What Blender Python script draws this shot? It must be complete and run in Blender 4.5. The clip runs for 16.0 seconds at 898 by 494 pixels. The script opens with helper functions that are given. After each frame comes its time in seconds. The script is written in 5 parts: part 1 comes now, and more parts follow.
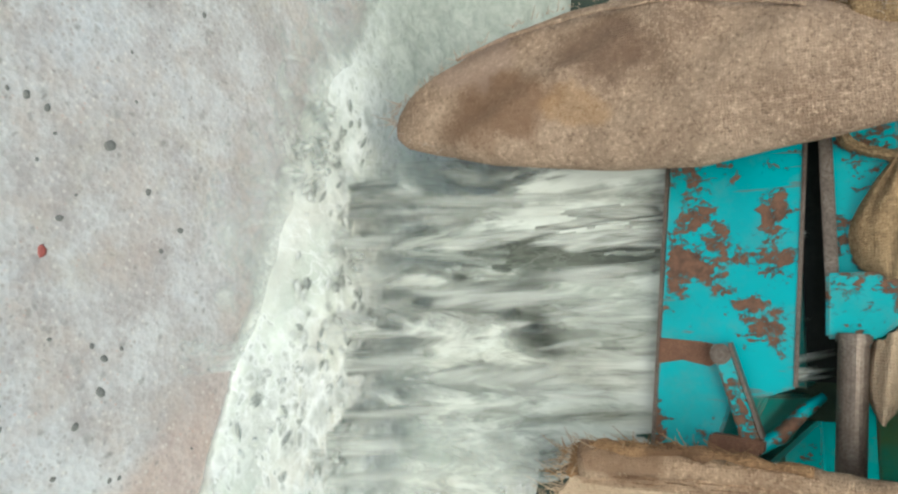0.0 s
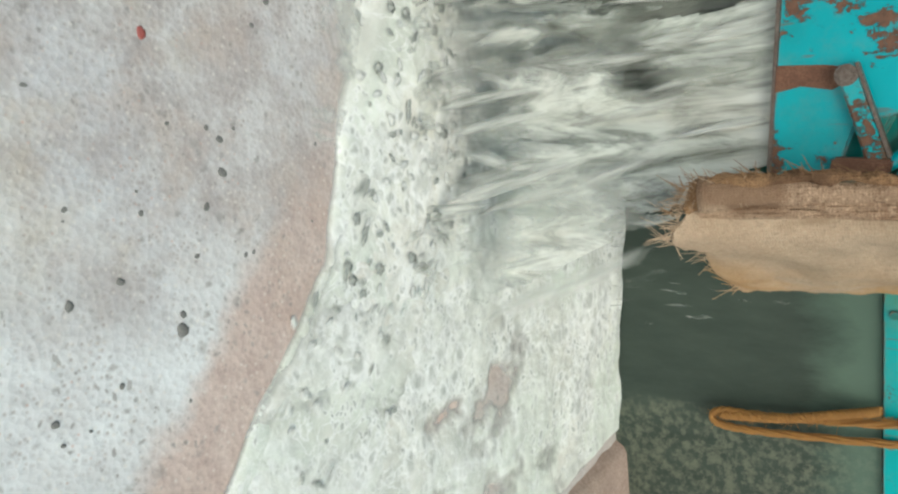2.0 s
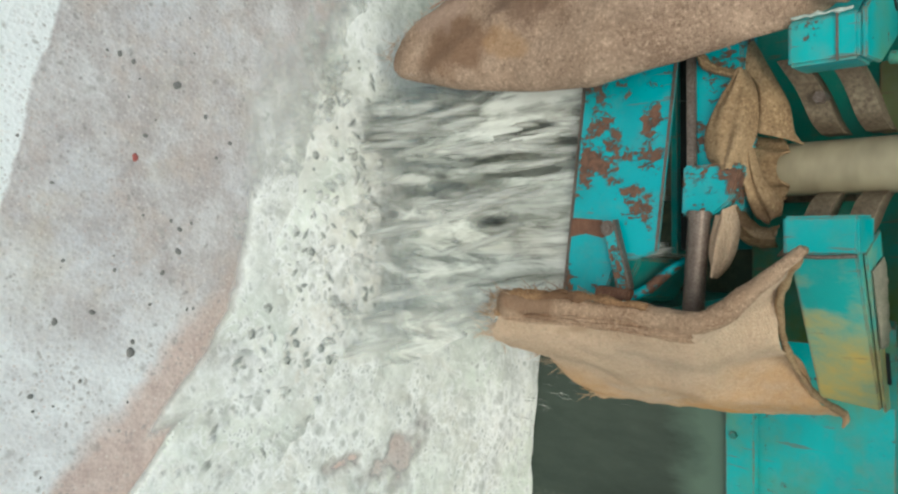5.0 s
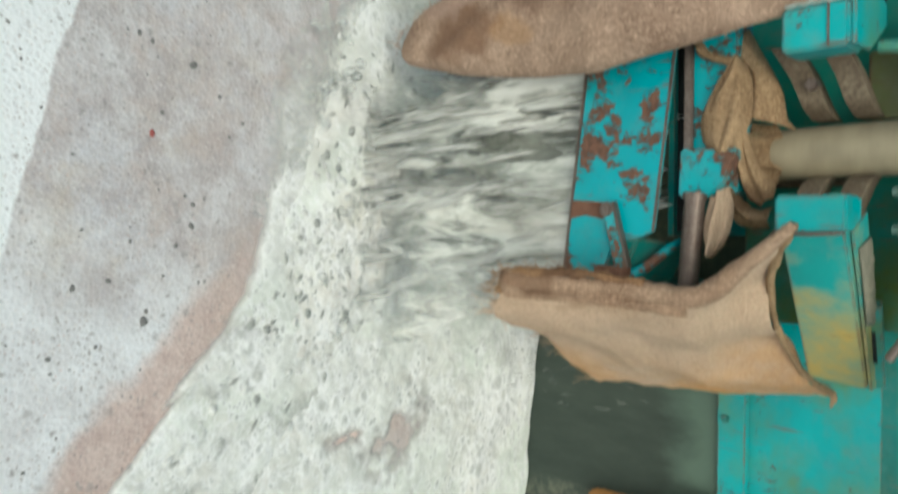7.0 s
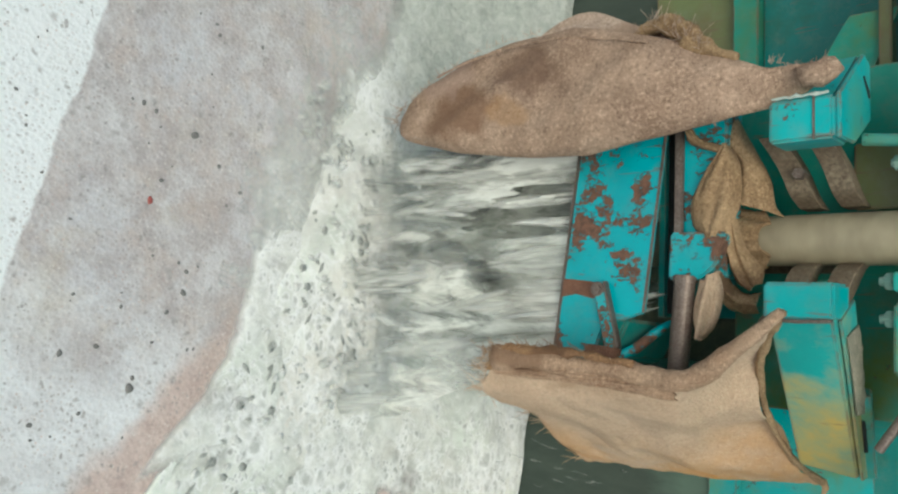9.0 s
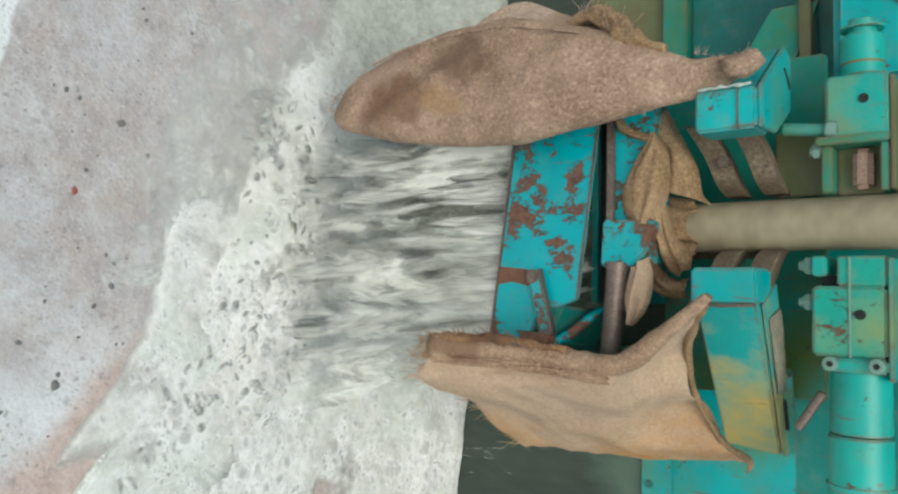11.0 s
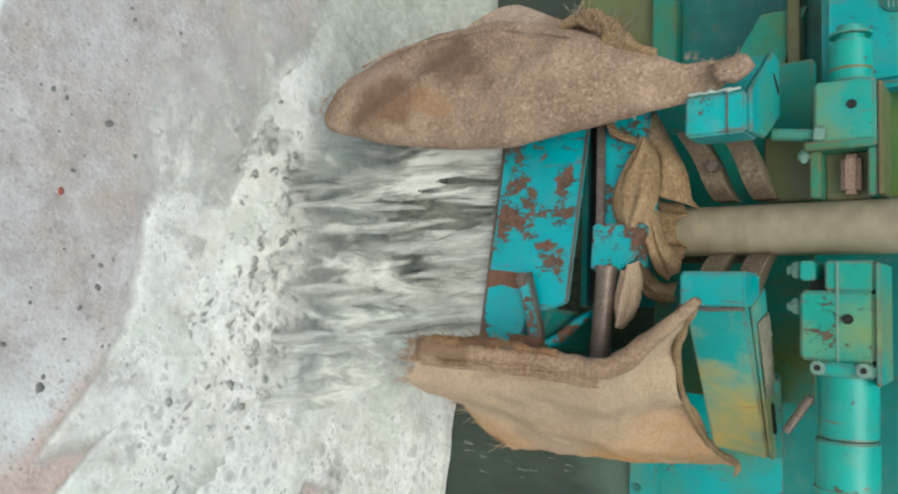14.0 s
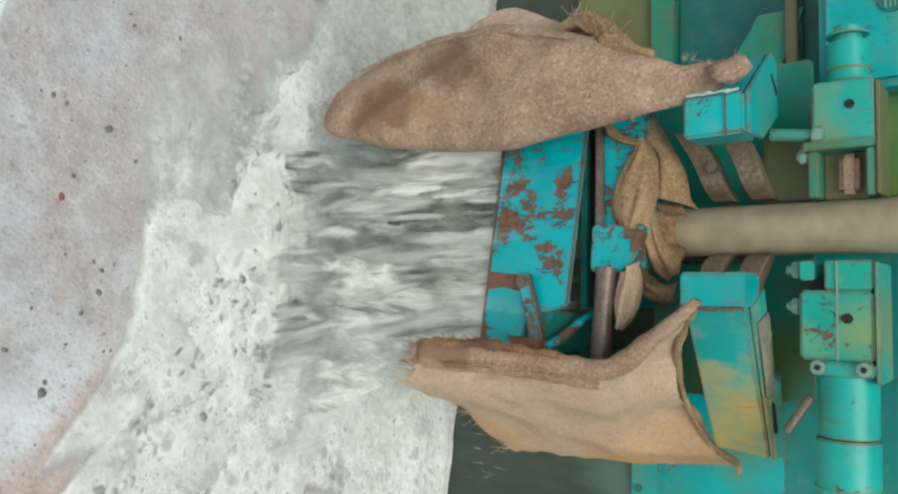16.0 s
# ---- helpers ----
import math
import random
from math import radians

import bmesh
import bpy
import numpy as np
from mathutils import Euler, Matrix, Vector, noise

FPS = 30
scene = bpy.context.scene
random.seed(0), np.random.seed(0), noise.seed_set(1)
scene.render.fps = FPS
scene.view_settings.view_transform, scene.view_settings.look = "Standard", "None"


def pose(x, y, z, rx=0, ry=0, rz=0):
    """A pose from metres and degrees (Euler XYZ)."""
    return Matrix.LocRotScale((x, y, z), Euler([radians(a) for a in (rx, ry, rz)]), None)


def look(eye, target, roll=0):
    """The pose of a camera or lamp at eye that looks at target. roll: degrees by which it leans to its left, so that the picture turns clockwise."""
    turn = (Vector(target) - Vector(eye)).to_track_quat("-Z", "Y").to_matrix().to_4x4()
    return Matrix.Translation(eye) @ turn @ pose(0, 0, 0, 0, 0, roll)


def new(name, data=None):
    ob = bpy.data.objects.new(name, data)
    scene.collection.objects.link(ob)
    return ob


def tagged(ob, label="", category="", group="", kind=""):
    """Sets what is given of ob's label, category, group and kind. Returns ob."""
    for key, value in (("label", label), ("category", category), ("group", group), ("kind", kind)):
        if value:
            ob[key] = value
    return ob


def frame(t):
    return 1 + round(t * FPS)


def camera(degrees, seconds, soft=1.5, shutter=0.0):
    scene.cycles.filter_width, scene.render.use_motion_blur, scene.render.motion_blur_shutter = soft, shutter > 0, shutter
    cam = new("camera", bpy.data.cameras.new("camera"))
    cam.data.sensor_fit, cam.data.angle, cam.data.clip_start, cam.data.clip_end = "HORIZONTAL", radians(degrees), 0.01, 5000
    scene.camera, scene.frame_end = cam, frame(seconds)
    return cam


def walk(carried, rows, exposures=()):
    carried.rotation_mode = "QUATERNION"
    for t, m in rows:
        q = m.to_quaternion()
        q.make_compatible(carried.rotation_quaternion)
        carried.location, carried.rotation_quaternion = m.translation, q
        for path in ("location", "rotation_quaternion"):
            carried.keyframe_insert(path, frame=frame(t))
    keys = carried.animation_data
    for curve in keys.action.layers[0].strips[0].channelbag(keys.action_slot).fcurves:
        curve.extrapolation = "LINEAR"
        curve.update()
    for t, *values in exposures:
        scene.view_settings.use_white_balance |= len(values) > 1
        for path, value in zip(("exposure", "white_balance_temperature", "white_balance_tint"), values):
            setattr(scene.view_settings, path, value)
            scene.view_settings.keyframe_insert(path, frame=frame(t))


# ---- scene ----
cam = camera(61.0, 16.0, soft=2.3, shutter=0.45)
PATH = [
    (0, (0.0454, -0.0204, 1.1908), (-0.0708, 1.2282, 0.3677), 86.39),
    (0.5, (0.0240, -0.0359, 1.1330), (-0.0592, 1.2455, 0.3577), 86.56),
    (1, (0.0041, -0.0540, 1.0927), (0.1304, 1.2316, 0.3303), 89.89),
    (1.5, (0.0532, -0.0622, 1.0758), (0.3027, 1.1504, 0.2288), 91.51),
    (2, (0.0890, -0.0772, 1.0791), (0.3877, 1.0898, 0.1852), 92.28),
    (2.5, (0.0450, -0.0561, 1.1124), (0.2746, 1.1463, 0.2456), 91.79),
    (3, (-0.0218, -0.0755, 1.2661), (0.0283, 1.0902, 0.3235), 89.72),
    (3.5, (-0.0112, -0.1723, 1.7259), (0.0596, 0.9043, 0.6838), 91.65),
    (3.7, (0.0154, -0.1996, 1.7958), (0.1051, 0.8591, 0.7369), 91.75),
    (5.8, (0.1997, -0.2094, 1.8157), (0.2232, 0.9079, 0.8151), 90.65),
    (6, (0.2269, -0.2140, 1.8239), (0.3336, 0.8809, 0.8041), 92.71),
    (6.5, (0.2534, -0.2522, 1.8355), (0.4108, 0.8288, 0.8076), 92.90),
    (7, (0.1959, -0.2691, 1.8378), (0.2236, 0.8311, 0.8186), 91.24),
    (7.5, (0.1777, -0.2774, 1.8392), (0.0740, 0.8190, 0.8209), 88.67),
    (8, (0.1797, -0.2788, 1.8448), (0.0705, 0.8226, 0.8324), 88.30),
    (10.5, (0.1794, -0.2679, 1.8506), (0.0870, 0.8664, 0.8735), 88.45),
    (11, (0.1788, -0.2689, 1.8582), (0.0905, 0.9116, 0.9370), 88.53),
    (11.5, (0.1772, -0.2667, 1.8571), (0.0886, 0.9291, 0.9558), 88.55),
    (12, (0.1765, -0.2653, 1.8585), (0.0853, 0.9309, 0.9580), 88.52),
    (12.5, (0.1781, -0.2681, 1.8524), (0.0884, 0.9279, 0.9516), 88.62),
    (13, (0.1778, -0.2706, 1.8528), (0.0873, 0.9236, 0.9496), 88.62),
    (13.5, (0.1781, -0.2729, 1.8532), (0.0854, 0.9215, 0.9506), 88.61),
    (14, (0.1779, -0.2692, 1.8519), (0.0843, 0.9255, 0.9499), 88.69),
    (14.5, (0.1796, -0.2665, 1.8511), (0.0859, 0.9274, 0.9478), 88.44),
    (15, (0.1776, -0.2652, 1.8526), (0.0822, 0.9288, 0.9497), 88.38),
    (15.5, (0.1788, -0.2677, 1.8543), (0.0813, 0.9255, 0.9505), 88.21),
    (16, (0.1771, -0.2717, 1.8558), (0.0793, 0.9221, 0.9529), 88.13),
]
walk(cam, [(t, look(eye, target, roll)) for t, eye, target, roll in PATH], [(0.0, 0.20, 6350, -6), (1.0, 0.12, 6400, -6), (2.0, 0.04, 6450, -4), (3.5, 0.03, 6450, -5), (6.0, 0.0, 6450, -3), (8.0, 0.0, 6450, -4), (10.5, 0.0, 6350, -1), (16.0, 0.0, 6350, -1)])

# ---- world, sun, exposure ----
world = bpy.data.worlds.new("overcast_sky")
scene.world = world
world.use_nodes = True
wt = world.node_tree
sky = wt.nodes.new("ShaderNodeTexSky")
sky.sky_type = "NISHITA"
sky.sun_disc = False
sky.sun_elevation = radians(52)
sky.sun_rotation = radians(170)
sky.dust_density = 4.0
wt.links.new(sky.outputs[0], wt.nodes["Background"].inputs[0])
wt.nodes["Background"].inputs[1].default_value = 0.13
sun_data = bpy.data.lights.new("sun", "SUN")
sun_data.energy, sun_data.angle, sun_data.color = 1.3, radians(40), (1.0, 0.95, 0.88)
sun = new("sun", sun_data)
sun.matrix_world = look((0.5, -2.4, 4.2), (0, 0.6, 0))


# ---- materials ----
class Nodes:
    """A small writer of node materials."""

    def __init__(self, name, roughness=0.6, metallic=0.0, specular=0.5):
        self.mat = bpy.data.materials.new(name)
        self.mat.use_nodes = True
        self.tree = self.mat.node_tree
        self.bsdf = self.tree.nodes["Principled BSDF"]
        self.out = self.tree.nodes["Material Output"]
        self.bsdf.inputs["Roughness"].default_value = roughness
        self.bsdf.inputs["Metallic"].default_value = metallic
        self.bsdf.inputs["Specular IOR Level"].default_value = specular
        self.coord = self.tree.nodes.new("ShaderNodeTexCoord")

    def add(self, kind, **values):
        node = self.tree.nodes.new(kind)
        for key, value in values.items():
            node.inputs[key.replace("_", " ")].default_value = value
        return node

    def link(self, a, b):
        self.tree.links.new(a, b)

    def space(self, scale=(1, 1, 1), shift=(0, 0, 0), where="Object"):
        node = self.add("ShaderNodeMapping", Scale=scale, Location=shift)
        self.link(self.coord.outputs[where], node.inputs["Vector"])
        return node.outputs[0]

    def noise(self, scale, detail=6.0, rough=0.6, space=None, distortion=0.0):
        node = self.add("ShaderNodeTexNoise", Scale=scale, Detail=detail, Roughness=rough, Distortion=distortion)
        self.link(space or self.coord.outputs["Object"], node.inputs["Vector"])
        return node.outputs[0]

    def cells(self, scale, space=None, feature="F1"):
        node = self.add("ShaderNodeTexVoronoi", Scale=scale)
        node.feature = feature
        self.link(space or self.coord.outputs["Object"], node.inputs["Vector"])
        return node.outputs["Distance"]

    def ramp(self, value, lo, hi, a=0.0, b=1.0):
        node = self.add("ShaderNodeMapRange", From_Min=lo, From_Max=hi, To_Min=a, To_Max=b)
        self.link(value, node.inputs["Value"])
        return node.outputs[0]

    def math(self, what, a, b):
        node = self.tree.nodes.new("ShaderNodeMath")
        node.operation = what
        for k, v in enumerate((a, b)):
            if isinstance(v, (int, float)):
                node.inputs[k].default_value = v
            else:
                self.link(v, node.inputs[k])
        return node.outputs[0]

    def mix(self, factor, a, b, blend="MIX"):
        node = self.tree.nodes.new("ShaderNodeMix")
        node.data_type, node.blend_type = "RGBA", blend
        for k, v in ((0, factor), (6, a), (7, b)):
            if isinstance(v, (int, float)):
                node.inputs[k].default_value = v
            elif isinstance(v, tuple):
                node.inputs[k].default_value = (*v, 1)
            else:
                self.link(v, node.inputs[k])
        return node.outputs[2]

    def colour(self, c):
        self.link(c, self.bsdf.inputs["Base Color"])

    def gloss(self, v):
        self.link(v, self.bsdf.inputs["Roughness"])

    def bump(self, height, strength=0.4, distance=0.01):
        node = self.add("ShaderNodeBump", Strength=strength, Distance=distance)
        self.link(height, node.inputs["Height"])
        self.link(node.outputs[0], self.bsdf.inputs["Normal"])

    def alpha(self, v):
        self.link(v, self.bsdf.inputs["Alpha"])

    def wavy(self, where, scale, amount):
        """The same space, bent by noise."""
        bend = self.add("ShaderNodeTexNoise", Scale=scale, Detail=3.0)
        self.link(where, bend.inputs["Vector"])
        small = self.add("ShaderNodeVectorMath")
        small.operation = "SCALE"
        small.inputs["Scale"].default_value = amount
        self.link(bend.outputs["Color"], small.inputs[0])
        both = self.add("ShaderNodeVectorMath")
        both.operation = "ADD"
        self.link(where, both.inputs[0])
        self.link(small.outputs[0], both.inputs[1])
        return both.outputs[0]

    def tint(self, amount):
        info = self.tree.nodes.new("ShaderNodeObjectInfo")
        return self.ramp(info.outputs["Random"], 0, 1, 1 - amount, 1 + amount)


def paint_material(name, base, rust=0.5, dirt=(0.30, 0.20, 0.05), dirt_amount=0.0, scale=1.0, patches=()):
    """Worn enamel: flaking to rust in patches, with a film of dirt."""
    n = Nodes(name, 0.45)
    big, fine = n.noise(9 * scale, 8, 0.7), n.noise(60 * scale, 6, 0.7)
    dark = tuple(c * 0.72 for c in base)
    c = n.mix(n.ramp(n.noise(5 * scale), 0.3, 0.7), base, dark)
    c = n.mix(n.ramp(n.noise(3.1 * scale, 7, 0.65, n.space(shift=(3, 1, 7))), 0.62 - 0.3 * dirt_amount, 0.78 - 0.2 * dirt_amount), c, dirt)
    rag = n.noise(22 * scale, 8, 0.75, n.space((1.8, 1, 1), (1, 5, 2)), 0.8)
    flake = n.math("ADD", n.math("ADD", n.math("MULTIPLY", big, 0.55), n.math("MULTIPLY", rag, 0.5)), n.math("MULTIPLY", fine, 0.3))
    for px, pz, wide, tall in patches:
        # bare places of their own, long in x or z
        here = n.add("ShaderNodeMapping", Scale=(1 / wide, 0, 1 / tall), Location=(-px / wide, 0, -pz / tall))
        n.link(n.wavy(n.coord.outputs["Object"], 25, 0.02), here.inputs["Vector"])
        far = n.add("ShaderNodeVectorMath")
        far.operation = "LENGTH"
        n.link(here.outputs[0], far.inputs[0])
        flake = n.math("ADD", flake, n.ramp(far.outputs["Value"], 0.2, 1.9, 0.10, 0.0))
    edge = 0.92 - 0.2 * rust
    mask = n.ramp(flake, edge, edge + 0.02)
    rim = n.ramp(flake, edge - 0.014, edge - 0.002)
    c = n.mix(n.math("MULTIPLY", rim, 0.75), c, tuple(k * 0.22 for k in base))
    scratch = n.noise(26 * scale, 3, 0.5, n.space((3.0, 1, 0.3), (2, 7, 5)), 0.4)
    c = n.mix(n.ramp(scratch, 0.66, 0.70, 0.0, 0.55), c, (0.16, 0.10, 0.07))
    c = n.mix(n.ramp(n.noise(14 * scale, 8, 0.75, n.space(shift=(8, 1, 3))), 0.50, 0.75, 0.0, 0.35), c, (0.20, 0.24, 0.19))
    c = n.mix(mask, c, n.mix(n.ramp(fine, 0.35, 0.65), (0.07, 0.038, 0.028), (0.19, 0.095, 0.06)))
    # enamel rubbed off along the arrises
    round_off = n.add("ShaderNodeBevel", Radius=0.007)
    round_off.samples = 4
    face = n.add("ShaderNodeNewGeometry")
    turn = n.add("ShaderNodeVectorMath")
    turn.operation = "DOT_PRODUCT"
    n.link(round_off.outputs[0], turn.inputs[0])
    n.link(face.outputs["Normal"], turn.inputs[1])
    bare = n.math("MULTIPLY", n.ramp(turn.outputs["Value"], 0.80, 0.97, 1, 0), n.ramp(n.noise(18, 6, 0.75, n.space(shift=(5, 5, 2))), 0.40, 0.56))
    c = n.mix(n.math("MULTIPLY", bare, 0.85), c, (0.22, 0.13, 0.08))
    n.colour(c)
    n.gloss(n.ramp(mask, 0, 1, 0.42, 0.85))
    n.bump(n.math("ADD", n.math("MULTIPLY", mask, -0.5), n.math("MULTIPLY", fine, 0.3)), 0.5, 0.003)
    return n.mat


TEAL = paint_material("worn_teal_paint", (0.0, 0.44, 0.50), 1.05, (0.01, 0.25, 0.25), 0.35, scale=1.0)
TEAL_HOOD = paint_material("flaking_turquoise_paint", (0.0, 0.43, 0.50), 0.82, (0.01, 0.25, 0.25), 0.35, patches=(
    (-0.17, 0.835, 0.045, 0.022), (-0.09, 0.865, 0.030, 0.045), (-0.03, 0.815, 0.040, 0.022), (-0.015, 0.925, 0.020, 0.075), (-0.03, 0.985, 0.045, 0.025),
    (0.02, 0.875, 0.018, 0.030), (0.06, 0.935, 0.020, 0.040), (0.11, 0.975, 0.030, 0.025), (-0.10, 0.985, 0.020, 0.040), (-0.20, 0.80, 0.060, 0.012), (0.25, 0.775, 0.060, 0.012)))
TEAL_CLEAN = paint_material("teal_paint", (0.0, 0.43, 0.45), 0.72, (0.10, 0.25, 0.13), 0.55)
TEAL_DIRTY = paint_material("teal_paint_with_ochre_dirt", (0.01, 0.40, 0.38), 0.3, (0.52, 0.38, 0.10), 0.60)
CLAMP = paint_material("green_paint_rubbed_to_rust_and_ochre", (0.01, 0.40, 0.31), 0.85, (0.24, 0.30, 0.10), 0.45)
SEA_GREEN = paint_material("sea_green_paint_with_rust_spots", (0.01, 0.43, 0.37), 0.62, (0.24, 0.27, 0.09), 0.5)
GREEN = paint_material("green_teal_paint", (0.01, 0.30, 0.22), 0.45, (0.10, 0.16, 0.03), 0.5)
DARK_TEAL = paint_material("deep_teal_paint_and_shade", (0.005, 0.22, 0.20), 0.15, (0.03, 0.08, 0.03), 0.4)
LIME = paint_material("yellow_green_paint", (0.08, 0.26, 0.09), 0.2, (0.20, 0.23, 0.04), 0.6)
OLIVE = paint_material("olive_paint", (0.16, 0.20, 0.08), 0.2, (0.14, 0.11, 0.05), 0.6)


def plain_material(name, a, b, scale=12.0, roughness=0.6, metallic=0.0, bump=0.25):
    n = Nodes(name, roughness, metallic)
    c = n.mix(n.ramp(n.noise(scale), 0.3, 0.7), a, b)
    n.colour(n.mix(n.ramp(n.noise(scale * 9), 0.35, 0.7), c, tuple(x * 0.7 for x in a)))
    n.bump(n.noise(scale * 6), bump, 0.004)
    return n.mat


STEEL = plain_material("brown_worn_steel", (0.16, 0.12, 0.10), (0.30, 0.25, 0.22), 25, 0.45, 0.6)
RIB = plain_material("grimy_steel", (0.12, 0.085, 0.055), (0.27, 0.22, 0.15), 14, 0.7, 0.2)
SHAFT = plain_material("muddy_steel_shaft", (0.33, 0.28, 0.19), (0.37, 0.32, 0.215), 2.5, 0.55, 0.0, 0.03)
RUST = plain_material("brown_rust", (0.15, 0.07, 0.045), (0.26, 0.13, 0.08), 40, 0.9)
# dark olive that stands in for the shade inside the outlet
OUTLET_SHADE = plain_material("dark_olive_outlet_shade", (0.025, 0.05, 0.032), (0.12, 0.12, 0.06), 5, 0.6)
DARK = plain_material("black_gap", (0.01, 0.012, 0.012), (0.02, 0.022, 0.02), 10, 0.8)
ROPE = plain_material("orange_hemp", (0.45, 0.22, 0.06), (0.30, 0.15, 0.05), 60, 0.9, 0, 0.8)
HUMP = plain_material("worn_pinkish_concrete", (0.40, 0.29, 0.245), (0.54, 0.42, 0.36), 14, 0.85, 0, 0.5)
MUD = plain_material("caked_grey_mud", (0.20, 0.19, 0.14), (0.36, 0.33, 0.25), 30, 0.9, 0, 0.8)
PAD = plain_material("worn_brown_pad", (0.30, 0.19, 0.14), (0.42, 0.30, 0.24), 30, 0.8)
PEBBLE = plain_material("dark_grey_stone", (0.18, 0.18, 0.175), (0.30, 0.285, 0.27), 60, 0.6)
RED_STONE = plain_material("red_stone", (0.42, 0.10, 0.09), (0.36, 0.12, 0.10), 60, 0.6)
BRASS = plain_material("pale_green_bolt", (0.22, 0.42, 0.36), (0.30, 0.38, 0.30), 40, 0.4, 0.3)


def hem_y(n):
    split = n.add("ShaderNodeSeparateXYZ")
    n.link(n.coord.outputs["Object"], split.inputs[0])
    return split.outputs[1]


def burlap_material(name, a, b, stain, stain_at, stain_size, ochre=0.0, others=(), speck=0.85, blotch=0.55, hem=None):
    n = Nodes(name, 0.95, specular=0.15)
    warp = n.space((1, 1, 1))
    wave_a = n.add("ShaderNodeTexWave", Scale=62.0, Distortion=7.0, Detail=4.0)
    wave_a.bands_direction = "X"
    wave_b = n.add("ShaderNodeTexWave", Scale=62.0, Distortion=7.0, Detail=4.0)
    wave_b.bands_direction = "Z"
    n.link(warp, wave_a.inputs["Vector"])
    n.link(warp, wave_b.inputs["Vector"])
    weave = n.math("MAXIMUM", wave_a.outputs["Fac"], wave_b.outputs["Fac"])
    c = n.mix(n.ramp(n.noise(6, 7, 0.65), 0.3, 0.7), a, b)
    c = n.mix(n.ramp(n.noise(120, 5, 0.8), 0.50, 0.66, 0.0, speck), c, tuple(min(0.8, x * 1.4) for x in b))
    c = n.mix(n.ramp(n.noise(110, 4, 0.8, n.space(shift=(3, 3, 3))), 0.52, 0.64, 0.0, 0.8 * speck), c, tuple(x * 0.55 for x in a))
    worn = n.ramp(n.noise(10, 5, 0.7, n.space(shift=(1, 6, 4))), 0.36, 0.64, 0.05, 0.42)
    c = n.mix(n.math("MULTIPLY", n.ramp(weave, 0.1, 0.8, 1.0, 0.0), worn), c, tuple(x * 0.5 for x in a))
    c = n.mix(n.ramp(n.noise(15, 8, 0.78, n.space(shift=(9, 2, 6))), 0.50, 0.72, 0.0, blotch), c, tuple(x * 0.62 for x in a))
    wob = n.add("ShaderNodeVectorMath")
    wob.operation = "ADD"
    fuzz = n.add("ShaderNodeTexNoise", Scale=9.0, Detail=5.0)
    n.link(n.coord.outputs["Object"], fuzz.inputs["Vector"])
    soft = n.add("ShaderNodeVectorMath")
    soft.operation = "SCALE"
    soft.inputs["Scale"].default_value = 0.16
    n.link(fuzz.outputs["Color"], soft.inputs[0])
    n.link(n.coord.outputs["Object"], wob.inputs[0])
    n.link(soft.outputs[0], wob.inputs[1])
    shape = n.add("ShaderNodeVectorMath")
    shape.operation = "MULTIPLY"
    shape.inputs[1].default_value = (1.5, 0.4, 0.8)
    n.link(wob.outputs[0], shape.inputs[0])
    def blot(c, at, size, colour, strength):
        far = n.add("ShaderNodeVectorMath")
        far.operation = "DISTANCE"
        n.link(shape.outputs[0], far.inputs[0])
        far.inputs[1].default_value = tuple((x + 0.08) * k for x, k in zip(at, (1.5, 0.4, 0.8)))
        return n.mix(n.ramp(far.outputs["Value"], size * 0.70, size * 1.10, strength, 0.0), c, colour)
    for at, size, colour, strength in others:
        c = blot(c, at, size, colour, strength)
    c = blot(c, stain_at, stain_size, stain, 0.72)
    if ochre:
        c = n.mix(n.ramp(n.noise(3.5, 5, 0.6, n.space(shift=(5, 2, 1))), 0.36, 0.60, 0.0, ochre), c, (0.60, 0.29, 0.08)) if not hem else n.mix(n.math("MULTIPLY", n.ramp(n.noise(4.5, 5, 0.6, n.space(shift=(5, 2, 1))), 0.34, 0.60, 0.0, ochre), n.ramp(hem_y(n), *hem)), c, (0.62, 0.30, 0.07))
    n.colour(c)
    n.bump(n.math("ADD", n.math("MULTIPLY", weave, 0.35), n.noise(40, 8, 0.78)), 0.8, 0.007)
    return n.mat


BURLAP_L = burlap_material("pinkish_brown_burlap", (0.28, 0.185, 0.13), (0.56, 0.405, 0.30), (0.16, 0.095, 0.065), (-0.425, 1.27, 0.685), 0.098, others=(((-0.345, 1.27, 0.45), 0.115, (0.20, 0.11, 0.065), 0.75), ((-0.325, 1.27, 0.625), 0.060, (0.44, 0.25, 0.11), 0.38), ((-0.44, 1.27, 0.40), 0.085, (0.44, 0.31, 0.25), 0.5)), speck=0.8)
BURLAP_R = burlap_material("tan_burlap", (0.52, 0.37, 0.255), (0.66, 0.49, 0.355), (0.42, 0.29, 0.19), (0.36, 1.40, 0.80), 0.05, 0.85, speck=0.5, blotch=0.25, hem=(1.55, 1.84))
BURLAP_W = burlap_material("grimy_tan_burlap", (0.26, 0.165, 0.09), (0.46, 0.32, 0.19), (0.12, 0.07, 0.04), (0.1, 1.5, 1.1), 0.06)


